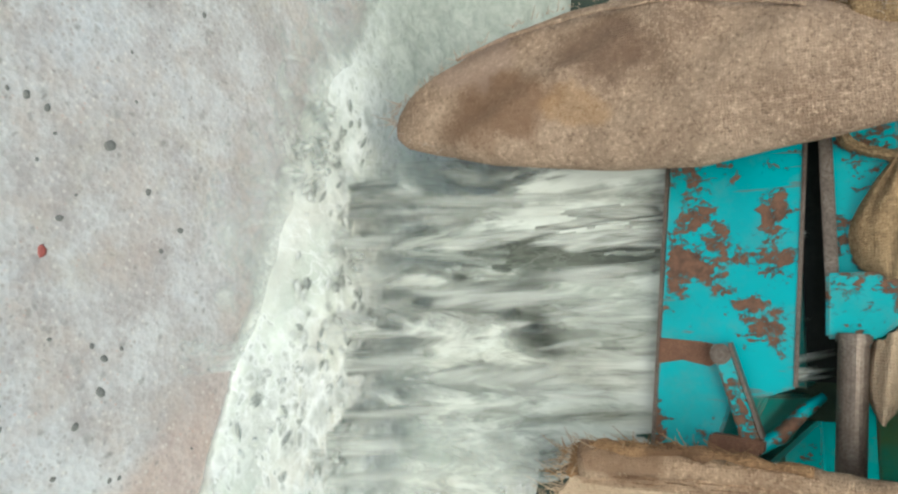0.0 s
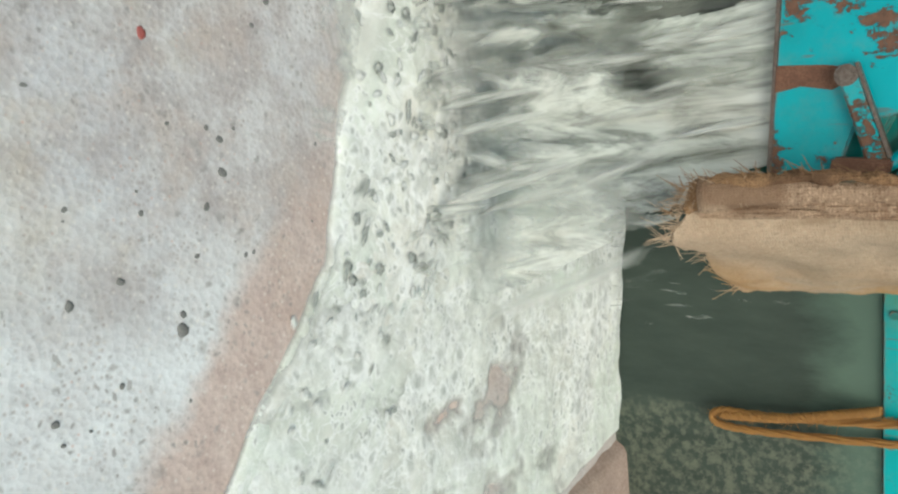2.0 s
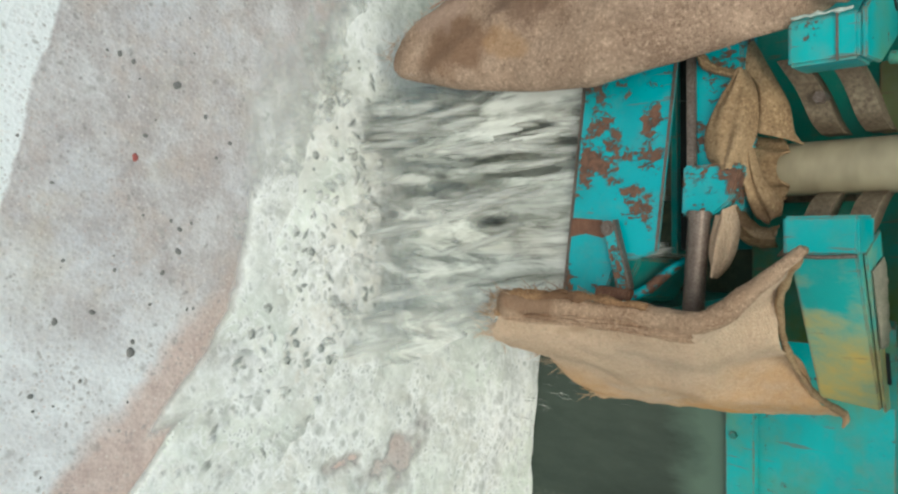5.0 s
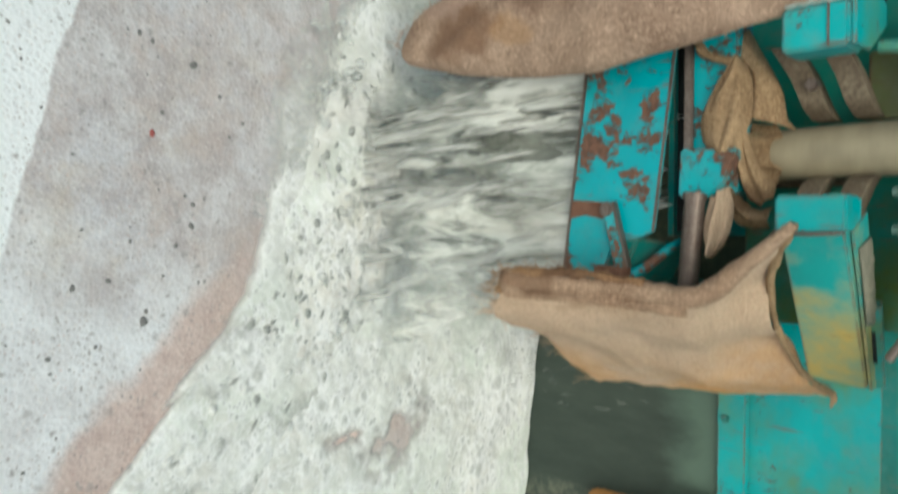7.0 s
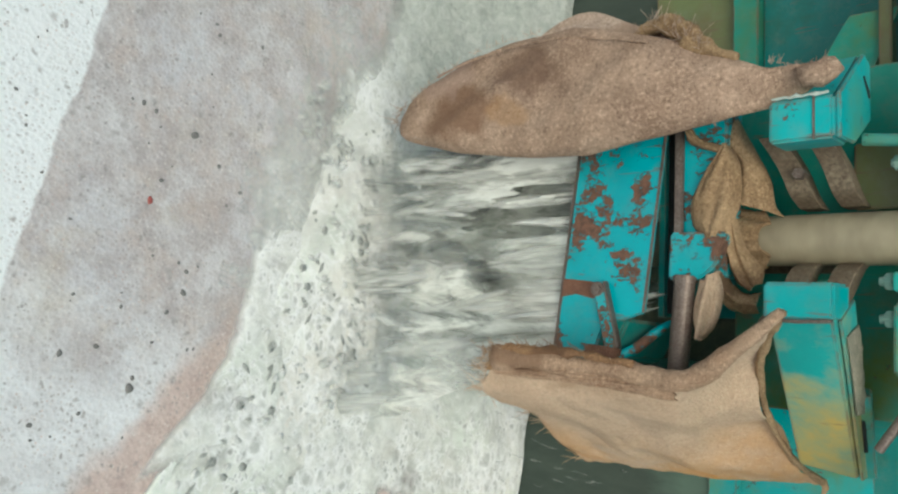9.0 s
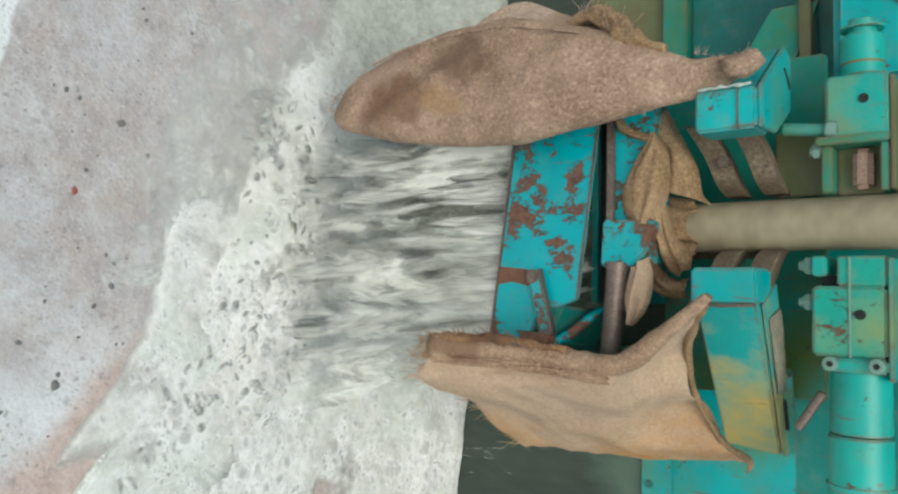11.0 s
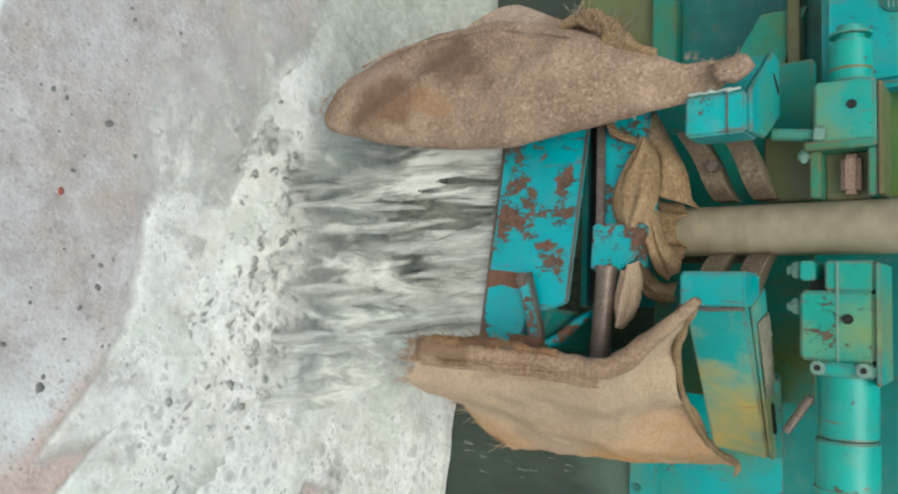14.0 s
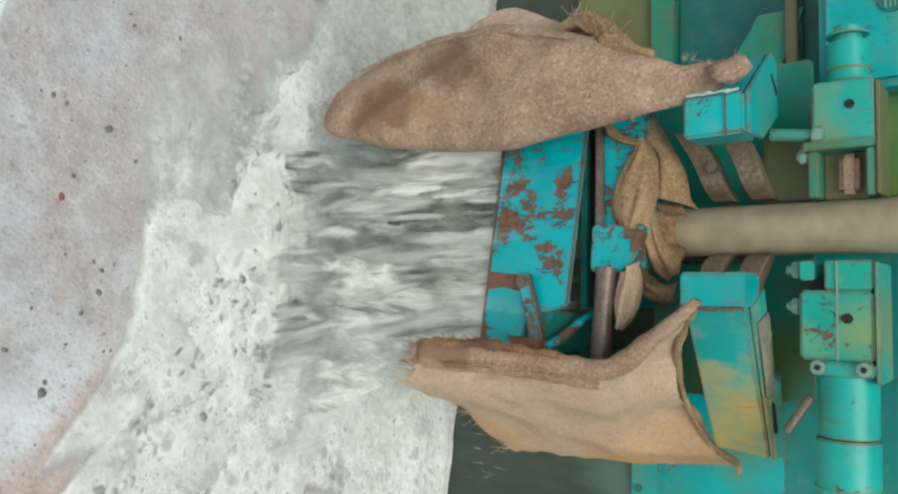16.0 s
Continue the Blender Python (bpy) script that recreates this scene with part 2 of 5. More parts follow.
BURLAP_F = burlap_material("pale_pinkish_burlap", (0.42, 0.31, 0.24), (0.60, 0.47, 0.38), (0.36, 0.25, 0.18), (-0.5, 1.35, 0.9), 0.05)
BURLAP_H = burlap_material("brown_open_weave_burlap", (0.32, 0.20, 0.13), (0.52, 0.37, 0.26), (0.22, 0.13, 0.08), (0.3, 1.25, 0.7), 0.07)
BURLAP_M = burlap_material("wet_brown_burlap", (0.20, 0.11, 0.06), (0.40, 0.24, 0.13), (0.14, 0.08, 0.05), (0.3, 1.25, 0.8), 0.07)


def concrete_material():
    """Pale exposed-aggregate concrete, pinkish where worn, with whiter stretches."""
    n = Nodes("exposed_aggregate_concrete", 0.55)
    split = n.add("ShaderNodeSeparateXYZ")
    n.link(n.coord.outputs["Object"], split.inputs[0])
    x, y = split.outputs[0], split.outputs[1]
    wob = n.ramp(n.noise(3.2, 6, 0.65), 0.25, 0.75, -0.22, 0.22)
    c = n.mix(n.ramp(n.noise(7, 9, 0.78), 0.41, 0.60), (0.41, 0.37, 0.365), (0.60, 0.585, 0.59))
    c = n.mix(n.ramp(n.noise(7, 6, 0.65, n.space(shift=(2, 5, 0))), 0.50, 0.64, 0.0, 0.6), c, (0.50, 0.42, 0.38))
    c = n.mix(n.ramp(n.noise(2.4, 6, 0.7, n.space(shift=(8, 3, 0))), 0.54, 0.68, 0.0, 0.5), c, (0.52, 0.45, 0.35))
    c = n.mix(n.ramp(n.noise(2.9, 6, 0.7, n.space(shift=(1, 9, 0))), 0.52, 0.66, 0.0, 0.5), c, (0.60, 0.62, 0.67))
    # a whiter stretch towards +x, and another one beyond y = 0.4
    length = n.add("ShaderNodeVectorMath")
    length.operation = "LENGTH"
    n.link(n.coord.outputs["Object"], length.inputs[0])
    apron = n.ramp(n.math("ADD", length.outputs["Value"], n.math("MULTIPLY", wob, 2.0)), 1.3, 2.6, 1, 0)
    side = n.ramp(n.math("ADD", n.math("ADD", x, n.math("MULTIPLY", y, -0.35)), wob), -0.02, 0.22)
    c = n.mix(n.math("MULTIPLY", n.math("MULTIPLY", side, apron), 0.8), c, n.mix(n.ramp(n.noise(9, 7, 0.7, n.space(shift=(6, 1, 2))), 0.38, 0.62), (0.62, 0.62, 0.63), (0.78, 0.80, 0.82)))
    near = n.ramp(n.math("ADD", n.math("ADD", y, n.math("MULTIPLY", x, 0.26)), n.math("MULTIPLY", wob, 0.10)), 0.345, 0.355, 1, 0)
    c = n.mix(n.math("MULTIPLY", n.math("MULTIPLY", near, apron), 0.85), c, (0.84, 0.87, 0.88))
    # the reddish worn band that runs beside the water
    line = n.math("ADD", n.math("ADD", y, n.math("MULTIPLY", x, 0.90)), n.math("MULTIPLY", wob, 0.35))
    band = n.math("MULTIPLY", n.ramp(line, 1.05, 1.12), n.ramp(x, 0.0, 0.42))
    c = n.mix(n.math("MULTIPLY", n.math("MULTIPLY", band, apron), 0.72), c, n.mix(n.ramp(n.noise(24, 7, 0.75), 0.36, 0.64), (0.40, 0.25, 0.20), (0.60, 0.44, 0.375)))
    grit = n.cells(85)
    c = n.mix(n.math("MULTIPLY", n.ramp(grit, 0.10, 0.34, 0.7, 0.0), n.ramp(n.noise(8, 5, 0.6, n.space(shift=(3, 8, 2))), 0.40, 0.62)), c, (0.34, 0.29, 0.27))
    pale = n.cells(60, n.space(shift=(4, 4, 4)))
    c = n.mix(n.ramp(pale, 0.1, 0.25, 0.5, 0.0), c, (0.72, 0.68, 0.64))
    for size, shift, amount in ((26, 1, 0.75), (48, 5, 0.7), (15, 8, 0.5), (34, 3, 0.6)):
        spots = n.math("MULTIPLY", n.ramp(n.cells(size, n.wavy(n.space(shift=(shift, 7, 0)), 30, 0.03)), 0.08, 0.22, 1, 0), n.ramp(n.noise(5, 4, 0.6, n.space(shift=(shift, 1, 1))), 0.47, 0.56))
        c = n.mix(n.math("MULTIPLY", spots, amount), c, (0.27, 0.25, 0.24))
    chips = n.ramp(n.noise(26, 3, 0.55, n.space((1.0, 1.5, 1), (4, 4, 0))), 0.68, 0.715, 0.0, 0.7)
    c = n.mix(chips, c, (0.30, 0.28, 0.27))
    flecks = n.math("MULTIPLY", n.ramp(n.cells(55, n.space(shift=(2, 2, 9))), 0.06, 0.16, 1, 0), n.ramp(n.noise(4, 4, 0.6, n.space(shift=(6, 6, 1))), 0.48, 0.58))
    c = n.mix(n.math("MULTIPLY", flecks, 0.5), c, (0.55, 0.30, 0.22))
    n.colour(c)
    n.gloss(n.ramp(n.noise(6), 0.3, 0.7, 0.3, 0.6))
    n.bump(n.math("ADD", grit, n.noise(45, 7)), 0.35, 0.005)
    return n.mat


CONCRETE = concrete_material()


def wall_material():
    n = Nodes("wet_dark_wall", 0.7)
    split = n.add("ShaderNodeSeparateXYZ")
    n.link(n.coord.outputs["Object"], split.inputs[0])
    streak = n.noise(7, 7, 0.65, n.space((1, 1, 0.35)))
    c = n.mix(n.ramp(streak, 0.3, 0.7), (0.020, 0.034, 0.026), (0.055, 0.075, 0.058))
    rough = n.math("MULTIPLY", n.ramp(n.math("ADD", split.outputs[0], n.math("MULTIPLY", streak, 0.3)), 1.28, 1.36), n.ramp(n.noise(38, 8, 0.75), 0.45, 0.6))
    c = n.mix(n.math("MULTIPLY", rough, 0.8), c, (0.15, 0.16, 0.115))
    tide = n.ramp(n.math("ADD", split.outputs[2], n.math("MULTIPLY", streak, 0.25)), 0.72, 0.86)
    c = n.mix(n.math("MULTIPLY", tide, 0.7), c, (0.12, 0.19, 0.145))
    n.colour(c)
    n.bump(n.noise(30, 7), 0.3, 0.006)
    return n.mat


WALL = wall_material()


def foam_material(name, base, low, lace, stretch=(1, 1, 1), scale=1.0, holes=None, film=None, rag=2.0, bump=0.22, foot=False, patchy=0.0, bubbles=0.8, shaded_run=False):
    """White water: a skin of bubbles over grey-green water. holes: where its lace opens; film: the depth in metres at which a thin film turns white; rag: how ragged its rim is."""
    n = Nodes(name, 0.4, specular=0.35)
    s = n.space(stretch)
    swirl = n.noise(5 * scale, 7, 0.62, s, 1.5)
    fine = n.noise(26 * scale, 6, 0.65, s, 0.9)
    both = n.math("ADD", n.math("MULTIPLY", swirl, 0.68), n.math("MULTIPLY", fine, 0.32))
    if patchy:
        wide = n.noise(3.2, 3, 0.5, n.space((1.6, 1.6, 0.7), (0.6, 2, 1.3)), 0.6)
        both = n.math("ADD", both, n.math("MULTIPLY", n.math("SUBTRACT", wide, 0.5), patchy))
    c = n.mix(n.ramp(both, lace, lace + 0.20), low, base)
    c = n.mix(n.ramp(n.noise(2.4 * scale, 6, 0.65, n.space(stretch, (2, 8, 4)), 0.8), 0.48, 0.68, 0.0, 0.6), c, tuple(a * b for a, b in zip(base, (0.80, 0.75, 0.71))))
    c = n.mix(n.ramp(n.noise(2.0 * scale, 4, 0.6, n.space(stretch, (9, 3, 1)), 0.6), 0.46, 0.66, 0.0, 0.55), c, tuple(a * b for a, b in zip(base, (0.84, 0.92, 0.86))))
    # dark bubbles with pale rims, crowded in some places
    crowd = n.noise(3.0 * scale, 3, 0.5, n.space(stretch, (1, 9, 1)))
    for size, lo, hi, gate, shift in ((46, 0.16, 0.40, 0.49, 3), (27, 0.16, 0.40, 0.49, 6), (16, 0.18, 0.40, 0.50, 1), (10, 0.20, 0.36, 0.53, 8)):
        where = n.wavy(n.space(tuple(k * f for k, f in zip(stretch, (1.0, 1.35, 1.0))), (shift, 2, shift)), 16 * scale, 0.07)
        far = n.cells(size * scale, where)
        some = n.ramp(n.math("ADD", n.math("MULTIPLY", crowd, 0.5), n.math("MULTIPLY", n.noise(size * 0.45 * scale, 2, 0.5, n.space(stretch, (shift, 5, 2))), 0.5)), gate, gate + 0.06)
        rim = n.math("MULTIPLY", n.ramp(far, hi * 1.55, hi * 1.1, 0.0, 1.0), some)
        c = n.mix(n.math("MULTIPLY", rim, 0.5), c, tuple(min(0.9, a * 1.12) for a in base))
        c = n.mix(n.math("MULTIPLY", n.math("MULTIPLY", n.ramp(far, lo, hi, 1, 0), some), bubbles if size > 20 else bubbles * 0.75), c, (0.37, 0.385, 0.355))
    thread = n.math("ABSOLUTE", n.math("SUBTRACT", n.noise(7 * scale, 4, 0.55, n.space(stretch, (7, 7, 7)), 2.2), 0.5), 0.0)
    veins = n.math("MULTIPLY", n.ramp(thread, 0.0, 0.03, 0.7, 0.0), n.ramp(n.noise(4 * scale, 4, 0.6, s), 0.42, 0.58))
    c = n.mix(veins, c, tuple(min(0.9, a * 1.14) for a in base))
    if shaded_run:
        # past the sacks: grey-green run-off, with the shade by the wall painted in
        axes = n.add("ShaderNodeSeparateXYZ")
        n.link(n.wavy(n.coord.outputs["Object"], 6, 0.25), axes.inputs[0])
        runs = n.math("MULTIPLY", n.ramp(axes.outputs[0], -0.22, -0.48, 0, 1), n.ramp(axes.outputs[1], 1.38, 1.70, 0, 1))
        c = n.mix(n.math("MULTIPLY", runs, 0.85), c, n.mix(n.ramp(fine, 0.35, 0.7), (0.27, 0.295, 0.265), (0.48, 0.50, 0.46)))
    n.colour(c)
    n.bump(n.math("ADD", swirl, n.math("MULTIPLY", fine, 0.5)), bump, 0.018)
    if holes:
        n.alpha(n.ramp(both, holes[0], holes[1], 0.0, 1.0))
    if foot:
        # it breaks up into spray at its foot
        low_end = n.add("ShaderNodeSeparateXYZ")
        n.link(n.coord.outputs["Object"], low_end.inputs[0])
        level = n.math("ADD", low_end.outputs[2], n.math("MULTIPLY", n.math("SUBTRACT", both, 0.5), 1.8))
        end = n.ramp(n.math("ADD", low_end.outputs[2], n.math("MULTIPLY", n.math("SUBTRACT", both, 0.5), 0.4)), 0.02, 0.26)
        n.alpha(n.math("MULTIPLY", n.math("MULTIPLY", n.ramp(both, holes[0], holes[1]), n.ramp(level, 0.05, 0.55)), end))
    if film:
        split = n.add("ShaderNodeSeparateXYZ")
        n.link(n.coord.outputs["Object"], split.inputs[0])
        depth = n.math("ADD", split.outputs[2], n.math("MULTIPLY", n.math("SUBTRACT", both, 0.5), film * rag))
        n.alpha(n.ramp(depth, film * -0.2, film * 1.5, 0.0, 1.0))
    return n.mat


FOAM = foam_material("white_foam", (0.84, 0.845, 0.81), (0.58, 0.59, 0.555), 0.42, film=0.005, bump=0.4, shaded_run=True)
LACE = foam_material("thin_lacy_foam", (0.80, 0.805, 0.78), (0.52, 0.525, 0.495), 0.43, film=0.008, rag=7.0, bubbles=0.6)
CLUMP = plain_material("white_froth", (0.78, 0.79, 0.76), (0.86, 0.865, 0.84), 60, 0.35, 0, 0.2)
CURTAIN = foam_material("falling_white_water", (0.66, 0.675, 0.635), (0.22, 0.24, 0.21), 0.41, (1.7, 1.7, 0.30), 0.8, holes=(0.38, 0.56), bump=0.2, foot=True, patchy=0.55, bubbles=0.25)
# darker copy of the curtain: the shade under the hood is in its colours
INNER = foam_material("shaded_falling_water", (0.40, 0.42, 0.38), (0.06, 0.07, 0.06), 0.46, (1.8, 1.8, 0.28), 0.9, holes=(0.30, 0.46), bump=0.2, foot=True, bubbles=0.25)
STRAND = foam_material("strand_of_white_water", (0.78, 0.79, 0.76), (0.50, 0.53, 0.48), 0.40, (2.4, 2.4, 0.35), 1.3, holes=(0.40, 0.64), bump=0.2, bubbles=0.2)
BUBBLE = plain_material("grey_green_bubble", (0.42, 0.435, 0.41), (0.54, 0.555, 0.52), 40, 0.2)


# ---- mesh helpers ----
def smooth(bm):
    for f in bm.faces:
        f.smooth = True
    return bm


def mesh_object(name, bm, material, parent=None, flat=False):
    me = bpy.data.meshes.new(name)
    if not flat:
        smooth(bm)
        for e in bm.edges:
            if len(e.link_faces) == 2 and e.calc_face_angle(0.0) > 0.7:
                e.smooth = False
    bm.to_mesh(me)
    bm.free()
    me.materials.append(material)
    ob = new(name, me)
    ob.parent = parent
    return ob


def part(name, bm, material, parent, label="", flat=True):
    ob = mesh_object(name, bm, material, parent, flat)
    if label:
        tagged(ob, label)
    return ob


def thing(name, label, category, group="", kind=""):
    return tagged(new(name), label, category, group, kind)


def bevelled(bm, width=0.004, segments=2):
    bmesh.ops.bevel(bm, geom=bm.edges[:], offset=width, segments=segments, affect="EDGES", clamp_overlap=True)
    return bm


def box(x0, x1, y0, y1, z0, z1, bevel=0.004):
    bm = bmesh.new()
    bmesh.ops.create_cube(bm, size=1, matrix=Matrix.Translation(((x0 + x1) / 2, (y0 + y1) / 2, (z0 + z1) / 2)) @ Matrix.Diagonal((x1 - x0, y1 - y0, z1 - z0, 1)))
    return bevelled(bm, bevel) if bevel else bm


def prism(outline, axis, lo, hi, bevel=0.004):
    """A flat outline, in the two other axes, drawn out along an axis."""
    def place(a, b, c):
        return {"x": (c, a, b), "y": (a, c, b), "z": (a, b, c)}[axis]
    bm = bmesh.new()
    low = [bm.verts.new(place(a, b, lo)) for a, b in outline]
    high = [bm.verts.new(place(a, b, hi)) for a, b in outline]
    bm.faces.new(low)
    bm.faces.new(high[::-1])
    for k in range(len(low)):
        j = (k + 1) % len(low)
        bm.faces.new((low[k], high[k], high[j], low[j]))
    bmesh.ops.recalc_face_normals(bm, faces=bm.faces[:])
    return bevelled(bm, bevel) if bevel else bm


def hexa(corners, bevel=0.004):
    """A block from eight corners: four below, the same four above."""
    bm = bmesh.new()
    v = [bm.verts.new(c) for c in corners]
    for f in ((0, 1, 2, 3), (7, 6, 5, 4), (0, 4, 5, 1), (1, 5, 6, 2), (2, 6, 7, 3), (3, 7, 4, 0)):
        bm.faces.new([v[k] for k in f])
    bmesh.ops.recalc_face_normals(bm, faces=bm.faces[:])
    return bevelled(bm, bevel) if bevel else bm


def rod(a, b, r, segments=24, bevel=0.003, r2=None):
    a, b = Vector(a), Vector(b)
    bm = bmesh.new()
    bmesh.ops.create_cone(bm, cap_ends=True, segments=segments, radius1=r, radius2=r if r2 is None else r2, depth=(b - a).length,
                          matrix=Matrix.Translation((a + b) / 2) @ (b - a).to_track_quat("Z", "Y").to_matrix().to_4x4())
    if bevel:
        rims = [e for e in bm.edges if any(len(f.verts) > 4 for f in e.link_faces)]
        bmesh.ops.bevel(bm, geom=rims, offset=bevel, segments=2, affect="EDGES")
    return bm


def tube(points, radii, sides=10, rough=0.0, seed=0.0):
    """A round cord through points, with a radius at each."""
    bm = bmesh.new()
    points = [Vector(p) for p in points]
    rings = []
    side = Vector((0.3, 0.9, 0.31)).normalized()
    for k, p in enumerate(points):
        d = (points[min(k + 1, len(points) - 1)] - points[max(k - 1, 0)]).normalized()
        side = (side - d * side.dot(d)).normalized()
        up = d.cross(side)
        ring = []
        for s in range(sides):
            a = 2 * math.pi * s / sides
            q = p + (side * math.cos(a) + up * math.sin(a)) * radii[k]
            if rough:
                q += (q - p) * rough * noise.noise(q * 28 + Vector((seed, 0, 0)))
            ring.append(bm.verts.new(q))
        rings.append(ring)
    for a, b in zip(rings, rings[1:]):
        for s in range(sides):
            bm.faces.new((a[s], a[(s + 1) % sides], b[(s + 1) % sides], b[s]))
    bm.faces.new(rings[0][::-1])
    bm.faces.new(rings[-1])
    return bm


def curve_at(knots, u):
    """A smooth line through a few knots (Catmull-Rom), u from 0 to 1."""
    n = len(knots) - 1
    k = min(int(u * n), n - 1)
    f = u * n - k
    p = [Vector(knots[min(max(k + j, 0), n)]) for j in (-1, 0, 1, 2)]
    return 0.5 * (2 * p[1] + (p[2] - p[0]) * f + (2 * p[0] - 5 * p[1] + 4 * p[2] - p[3]) * f * f + (3 * p[1] - p[0] - 3 * p[2] + p[3]) * f ** 3)


def joined(*meshes):
    """One bmesh out of several."""
    bm = bmesh.new()
    for other in meshes:
        me = bpy.data.meshes.new("scratch")
        other.to_mesh(me)
        other.free()
        bm.from_mesh(me)
        bpy.data.meshes.remove(me)
    return bm


def sheet(shape, nu, nv, thick=0.006):
    """A cloth of nu by nv squares over shape(u, v), with two faces and an edge."""
    bm = bmesh.new()
    grid = [[Vector(shape(i / nu, j / nv)) for j in range(nv + 1)] for i in range(nu + 1)]
    def side(sign):
        rows = []
        for i in range(nu + 1):
            row = []
            for j in range(nv + 1):
                du = grid[min(i + 1, nu)][j] - grid[max(i - 1, 0)][j]
                dv = grid[i][min(j + 1, nv)] - grid[i][max(j - 1, 0)]
                n = du.cross(dv)
                n = n.normalized() if n.length > 1e-9 else Vector((0, 1, 0))
                row.append(bm.verts.new(grid[i][j] + n * sign * thick / 2))
            rows.append(row)
        return rows
    a, b = side(1), side(-1)
    for i in range(nu):
        for j in range(nv):
            bm.faces.new((a[i][j], a[i + 1][j], a[i + 1][j + 1], a[i][j + 1]))
            bm.faces.new((b[i][j], b[i][j + 1], b[i + 1][j + 1], b[i + 1][j]))
    for i in range(nu):
        for j in (0, nv):
            bm.faces.new((a[i][j], b[i][j], b[i + 1][j], a[i + 1][j]))
    for j in range(nv):
        for i in (0, nu):
            bm.faces.new((a[i][j], b[i][j], b[i][j + 1], a[i][j + 1]))
    bmesh.ops.recalc_face_normals(bm, faces=bm.faces[:])
    return bm


def settled(ob, size):
    """Sets a thing built about the outlet's axis a little larger and further back towards the wall."""
    ob.matrix_world = Matrix.Translation(Vector((0.178, -0.268, 1.853)) * (1 - size)) @ Matrix.Scale(size, 4)


def lerp_table(table, t):
    """Straight-line reading of ((t, value), ...)."""
    for (a, va), (b, vb) in zip(table, table[1:]):
        if t <= b:
            return va + (vb - va) * max(0.0, (t - a) / (b - a))
    return table[-1][1]


# ---- the ground: one concrete sheet ----
def build_ground():
    def axis(lo, hi, step, far):
        inner = [lo + step * k for k in range(int((hi - lo) / step) + 1)]
        return [-far, -120, -30, -8, -4] + inner + [4, 8, 30, 120, far]
    xs, ys = axis(-2.0, 2.4, 0.04, 900), axis(-1.2, 2.4, 0.04, 900)
    bm = bmesh.new()
    rows = [[bm.verts.new((x, y, 0.006 * noise.noise((x * 3, y * 3, 0)) if abs(x) < 3 and abs(y) < 3 else 0.0)) for y in ys] for x in xs]
    for i in range(len(xs) - 1):
        for j in range(len(ys) - 1):
            bm.faces.new((rows[i][j], rows[i + 1][j], rows[i + 1][j + 1], rows[i][j + 1]))
    ob = mesh_object("ground", bm, CONCRETE)
    tagged(ob, "pale pinkish exposed-aggregate concrete apron, stained and wet", "concrete floor", kind="structure")


build_ground()


# ---- the wall behind the machine ----
def build_wall():
    low = mesh_object("wall_north", box(-4, 4, 2.15, 2.45, -0.1, 0.80, 0), WALL, flat=True)
    tagged(low, "dark wet wall with a pale tide stain", "wall", kind="structure")
    up = mesh_object("wall_north_upper", box(-4, 4, 2.17, 2.45, 0.80, 1.27, 0), TEAL_CLEAN, flat=True)
    tagged(up, "teal painted steel cladding above the dark wall", "wall", kind="structure")
    # the cladding goes on above; the shadow on it is painted as darker teal
    top = mesh_object("wall_north_top", box(-4, 4, 2.172, 2.45, 1.27, 3.2, 0), DARK_TEAL, flat=True)
    tagged(top, "upper course of the steel cladding, its shadow painted deep green teal", "wall", kind="structure")
    flange = thing("trim_flange", "bolted teal steel flange along the foot of the cladding", "flange", kind="structure")
    part("angle", box(-0.45, 4, 2.13, 2.168, 0.805, 0.895, 0.003), TEAL_CLEAN, flange)
    for k in range(8):
        x = 0.20 + 0.59 * k
        part("bolt", rod((x, 2.12, 0.832), (x, 2.135, 0.832), 0.013, 6, 0.002), DARK_TEAL, flange)
    band = mesh_object("trim_panel", box(-4, -0.5, 2.135, 2.168, 0.60, 0.88, 0.003), OLIVE, flat=True)
    tagged(band, "dull olive-brown steel strip panel", "panel", kind="structure")
    strip = mesh_object("trim_strip", box(-4, -0.45, 2.10, 2.166, 0.885, 0.965, 0.004), GREEN, flat=True)
    tagged(strip, "green painted steel rail", "rail", kind="structure")
    dark = mesh_object("trim_cladding", box(-4, -0.2, 2.145, 2.168, 0.967, 1.34, 0.003), DARK_TEAL, flat=True)
    tagged(dark, "dark teal steel cladding plate", "panel", kind="structure")


build_wall()


